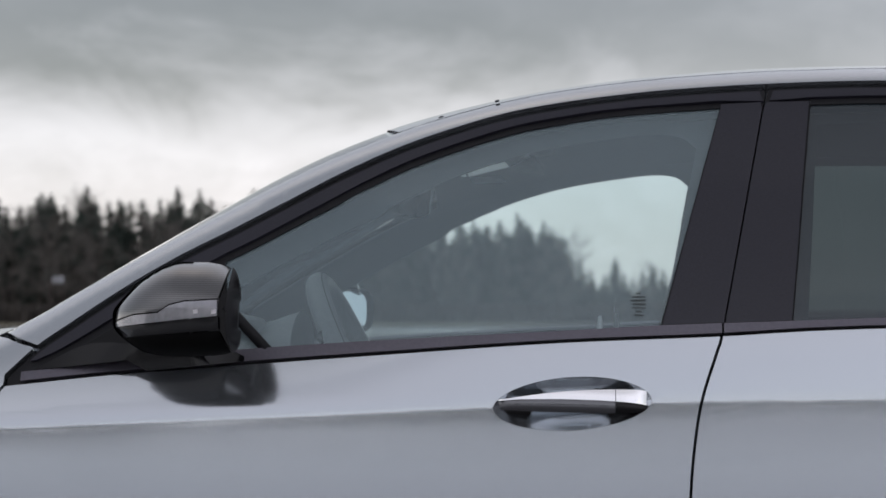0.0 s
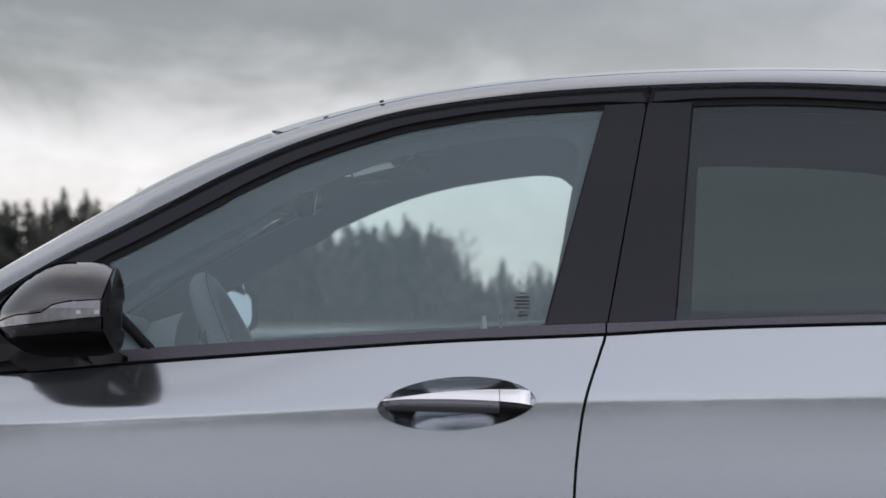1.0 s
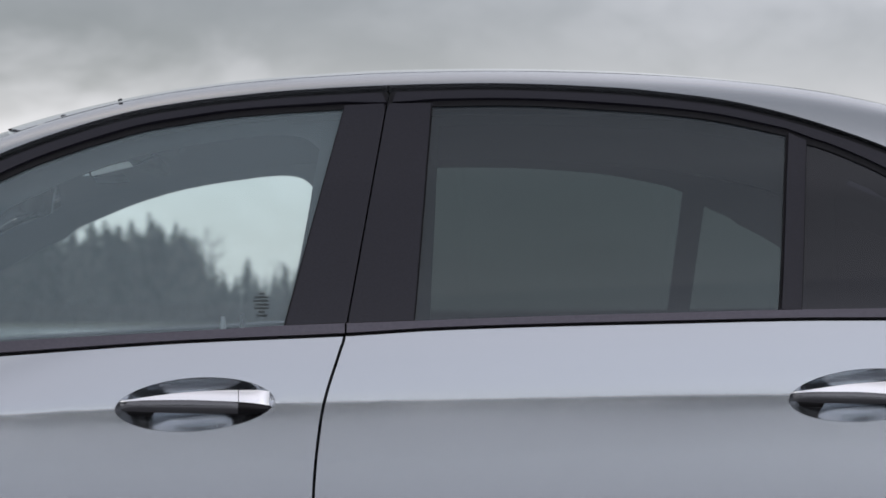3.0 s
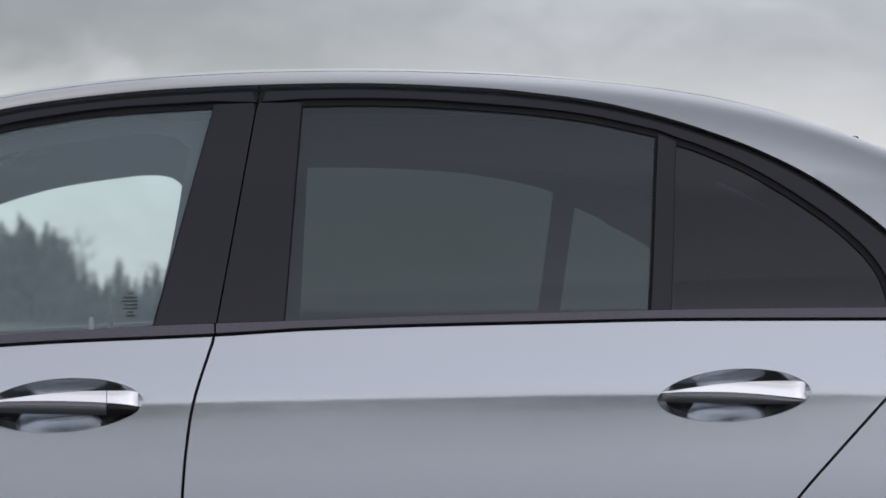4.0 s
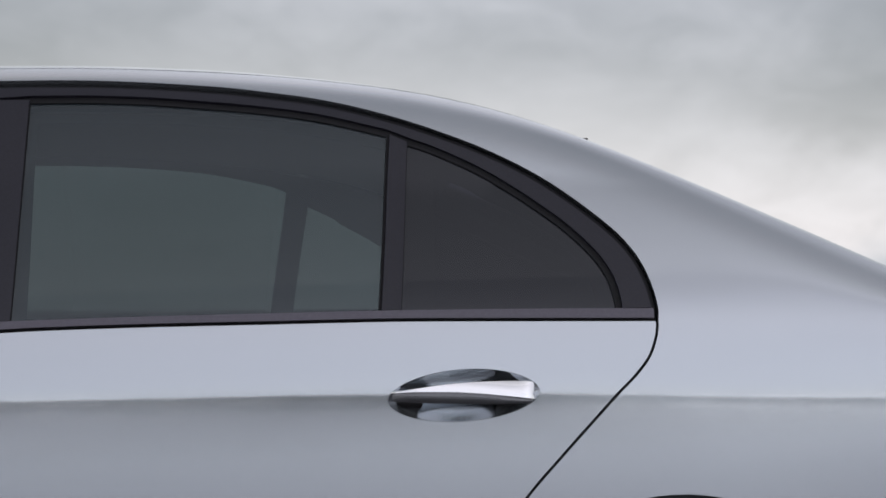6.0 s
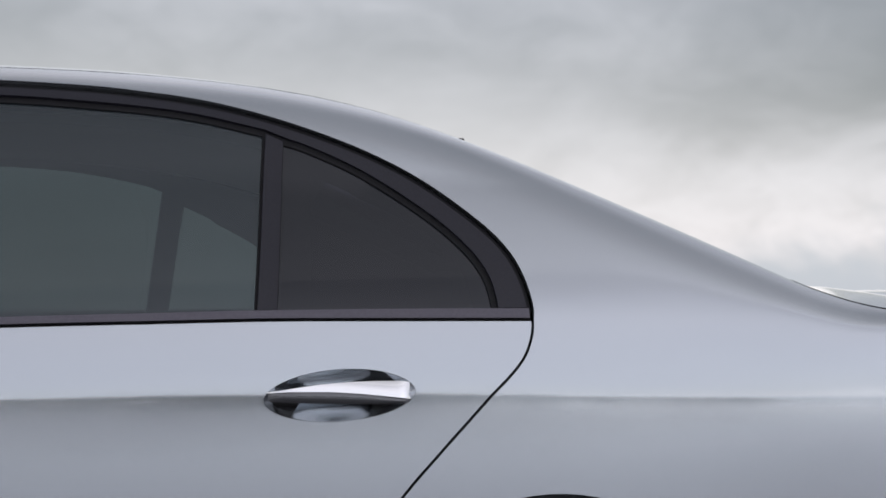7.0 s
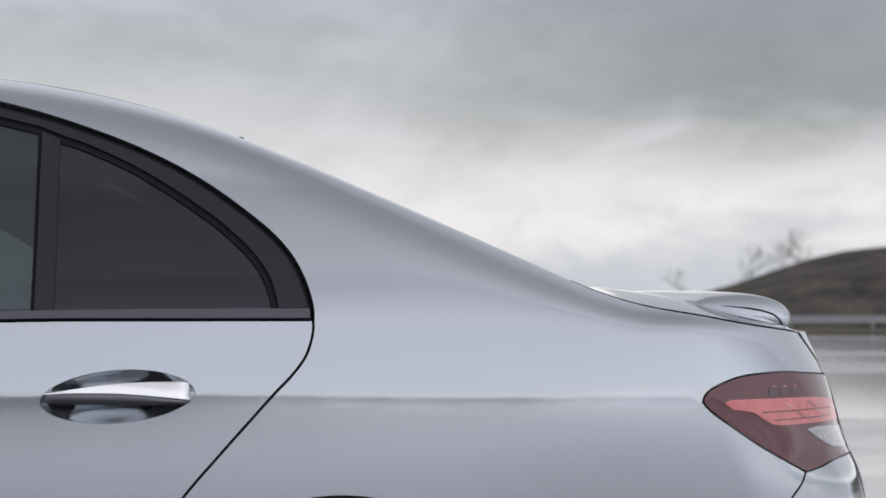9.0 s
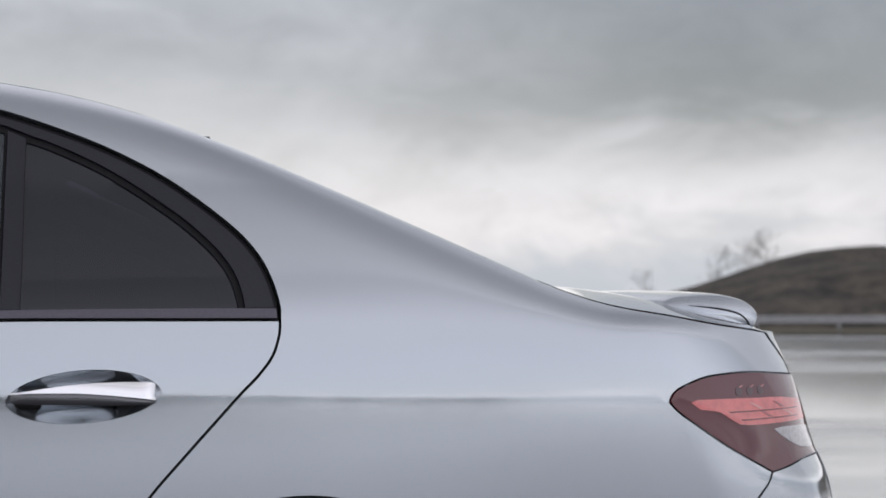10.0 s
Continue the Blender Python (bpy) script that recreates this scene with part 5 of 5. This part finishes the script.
def spruce(seed, height, spread, bare=0.12):
    """A conifer: a tapered trunk and whorls of drooping sprays of needles."""
    rnd = random.Random(seed)
    root = new("spruce_tree")
    part("trunk", tube_mesh([(0, 0, 0), (0.03 * height / 12, 0, height * 0.5), (0, 0, height * 0.97)], [0.012 * height, 0.008 * height, 0.001 * height], 6), BARK, root)
    bm = bmesh.new()
    z = height * bare
    while z < height * 0.985:
        k = (z / height - bare) / (1 - bare)
        reach = spread * (1 - k) ** 0.8 * (0.55 + 0.45 * min(1, k * 6)) * rnd.uniform(0.75, 1.15) + 0.08
        for b in range(7 if k < 0.85 else 5):
            a = rnd.uniform(0, 6.2832)
            length = reach * rnd.uniform(0.55, 1.1)
            droop = rnd.uniform(0.15, 0.5) * length
            n = 3 if length > 0.5 else 2
            for i in range(n):
                r0, r1 = length * i / n, length * (i + 1) / n
                w = (0.13 * length + 0.12) * (1 - 0.5 * i / n) * rnd.uniform(0.7, 1.3)
                up = rnd.uniform(-0.1, 0.15)
                c, s = math.cos(a), math.sin(a)
                p0 = Vector((c * r0, s * r0, z - droop * (i / n) ** 1.3 + up))
                p1 = Vector((c * r1, s * r1, z - droop * ((i + 1) / n) ** 1.3 + up * 0.5))
                sx = Vector((-s, c, 0)) * w
                dz = Vector((0, 0, -w * rnd.uniform(0.6, 1.6)))
                v = [bm.verts.new(p) for p in (p0 + sx * 0.6 + dz * 0.3, p0 - sx * 0.6 + dz * 0.3, p1, p0 + Vector((0, 0, 0.03)))]
                bm.faces.new((v[0], v[3], v[2]))
                bm.faces.new((v[1], v[2], v[3]))
                h = [bm.verts.new(p) for p in (p0, p1, (p0 + p1) / 2 + dz)]
                bm.faces.new(h)
        z += height * rnd.uniform(0.013, 0.024)
    part("crown", bm, NEEDLES, root, smooth=False)
    return root


def bare_tree(seed, height):
    """A leafless broadleaf tree of tapering limbs."""
    rnd = random.Random(seed)
    root = new("bare_tree")
    trunk = [Vector((0, 0, 0))]
    for k in range(1, 7):
        trunk.append(trunk[-1] + Vector((rnd.uniform(-0.03, 0.03) * height, rnd.uniform(-0.03, 0.03) * height, height / 6)))
    part("trunk", tube_mesh(trunk, [0.016 * height * (1 - 0.15 * k) for k in range(7)], 5), BARK, root)
    bm = bmesh.new()

    def limb(p, d, length, r, depth):
        q = p + d * length
        side = d.cross(Vector((0.3, 0.5, 0.8))).normalized() * r
        other = d.cross(side).normalized() * r
        lo = [bm.verts.new(p + o) for o in (side, -side * 0.5 + other, -side * 0.5 - other)]
        hi = [bm.verts.new(q + o * 0.55) for o in (side, -side * 0.5 + other, -side * 0.5 - other)]
        for i in range(3):
            bm.faces.new((lo[i], lo[(i + 1) % 3], hi[(i + 1) % 3], hi[i]))
        if depth:
            for _ in range(3):
                e = (d + Vector((rnd.uniform(-0.7, 0.7), rnd.uniform(-0.7, 0.7), rnd.uniform(-0.1, 0.6)))).normalized()
                limb(p + d * length * rnd.uniform(0.55, 1), e, length * rnd.uniform(0.5, 0.75), r * 0.6, depth - 1)
    for k in range(1, 7):
        for _ in range(5):
            a = rnd.uniform(0, 6.2832)
            limb(trunk[k], Vector((math.cos(a) * 0.8, math.sin(a) * 0.8, rnd.uniform(0.4, 1.0))).normalized(), height * rnd.uniform(0.12, 0.24), 0.0035 * height, 3)
    part("crown", bm, TWIG, root, smooth=False)
    return root


TWIG = material("twigs", (0.15, 0.135, 0.125), rough=0.9, grain=0.3, grain_scale=1.0)
kinds = [spruce(k + 1, 10.0, 1.7 + 0.45 * (k % 3), (0.10, 0.22, 0.16, 0.32, 0.12)[k % 5]) for k in range(6)]
bares = [bare_tree(k + 40, 9.0) for k in range(4)]
labels = "dark green spruce at the forest's edge"
for o in kinds:
    tagged(o, labels, "tree", "forest trees")
for o in bares:
    tagged(o, "leafless grey-brown broadleaf tree in the distance", "tree", "forest trees")
rnd = random.Random(7)


def plant(kinds_here, az, dist, height, used, z=0.1):
    src = kinds_here[rnd.randrange(len(kinds_here))]
    k = height / (10.0 if src in kinds else 9.0)
    m = pose(dist * math.sin(radians(az)), dist * math.cos(radians(az)), z, 0, 0, rnd.uniform(0, 360))
    if src in used:
        ob = copy_thing(src, m)
    else:
        used.add(src)
        ob = src
        ob.matrix_basis = m
    ob.scale = (k * rnd.uniform(1.1, 1.5), k * rnd.uniform(1.1, 1.5), k)
    return ob


used = set()
# the wood's skyline, in degrees from the lot's axis, and its height in metres
skyline = curve([(-19, 14.5), (-14.3, 14.0), (-12.8, 15.2), (-11.5, 13.8), (-10.0, 14.6), (-8.0, 14.0), (-6.0, 12.2), (-4.6, 11.6), (-3.2, 11.9), (-2.3, 11.8)])
az = -19.0
while az < -2.15:
    plant(kinds, az, rnd.uniform(300, 318), skyline(az) * rnd.uniform(0.80, 1.04), used)
    if rnd.random() < 0.7:
        plant(kinds, az + 0.1, rnd.uniform(322, 350), skyline(az) * rnd.uniform(0.86, 1.06), used)
    if rnd.random() < 0.7:
        plant(bares, az + 0.15, rnd.uniform(285, 299), skyline(az) * rnd.uniform(0.42, 0.72), used)
    plant(kinds, az + 0.05, rnd.uniform(352, 372), skyline(az) * rnd.uniform(0.80, 1.08), used)
    az += rnd.uniform(0.17, 0.30)
for az, h in ((-1.95, 8.6), (-1.72, 7.0), (-1.5, 5.4), (-1.22, 5.2), (-0.98, 7.2), (-0.8, 5.5), (-0.62, 4.9), (-0.4, 5.6), (-0.18, 6.6), (0.05, 5.8), (0.3, 5.4), (0.7, 5.0), (1.2, 4.4)):
    plant(kinds, az, 320 + rnd.uniform(-8, 8), h, used)
az = -2.2
while az < 1.6:
    plant(kinds, az, rnd.uniform(330, 350), (3.2 + 1.6 * max(0, -0.4 - az)) * rnd.uniform(0.85, 1.2), used)
    az += rnd.uniform(0.10, 0.2)
for az, h in ((-2.0, 7.0), (-0.35, 5.0)):
    plant(bares, az, 300, h, used)
for az, dist, h in ((26.9, 215, 5.7), (26.7, 216, 5.0), (26.0, 215, 4.7), (24.35, 215, 3.3)):
    plant(bares, az, dist, h, used)
# unseen trees behind the camera, added for a dark band in the paint's reflection
az = 148.0
while az < 262:
    unseen_tree = plant(kinds, az, rnd.uniform(150, 185), rnd.uniform(11, 15) * (0.5 if az < 166 else 1.0), used, -0.02)
    unseen_tree.scale = (unseen_tree.scale.x * 1.8, unseen_tree.scale.y * 1.8, unseen_tree.scale.z)
    az += rnd.uniform(1.0, 1.9)


# a timber fence and a white board at the wood's edge
fence = new("field_fence")
tagged(fence, "low pale timber fence before the wood", "fence")
FENCE = material("weathered_timber", (0.30, 0.28, 0.26), rough=0.85, grain=0.2, grain_scale=3)
for k in range(9):
    x = -58 + 2.2 * k
    part("post", box_mesh((x - 0.07, 225.9, 0.1), (x + 0.07, 226.05, 1.35), 0.01, 1), FENCE, fence)
for z in (0.65, 1.15):
    part("rail", box_mesh((-58.2, 225.8, z - 0.08), (-40.2, 225.9, z + 0.08), 0.01, 1), FENCE, fence)
board = new("notice_board")
tagged(board, "white board on two posts among the trees", "sign")
bx, by = -63.2, 275.0
part("panel", box_mesh((bx - 0.65, by, 3.7), (bx + 0.65, by + 0.06, 4.5), 0.01, 1), material("white_board", (0.30, 0.31, 0.33), rough=0.5, grain=0.1, grain_scale=4), board)
for d in (-0.6, 0.6):
    part("post", box_mesh((bx + d - 0.05, by + 0.06, 0.1), (bx + d + 0.05, by + 0.16, 4.4), 0.01, 1), BARK, board)
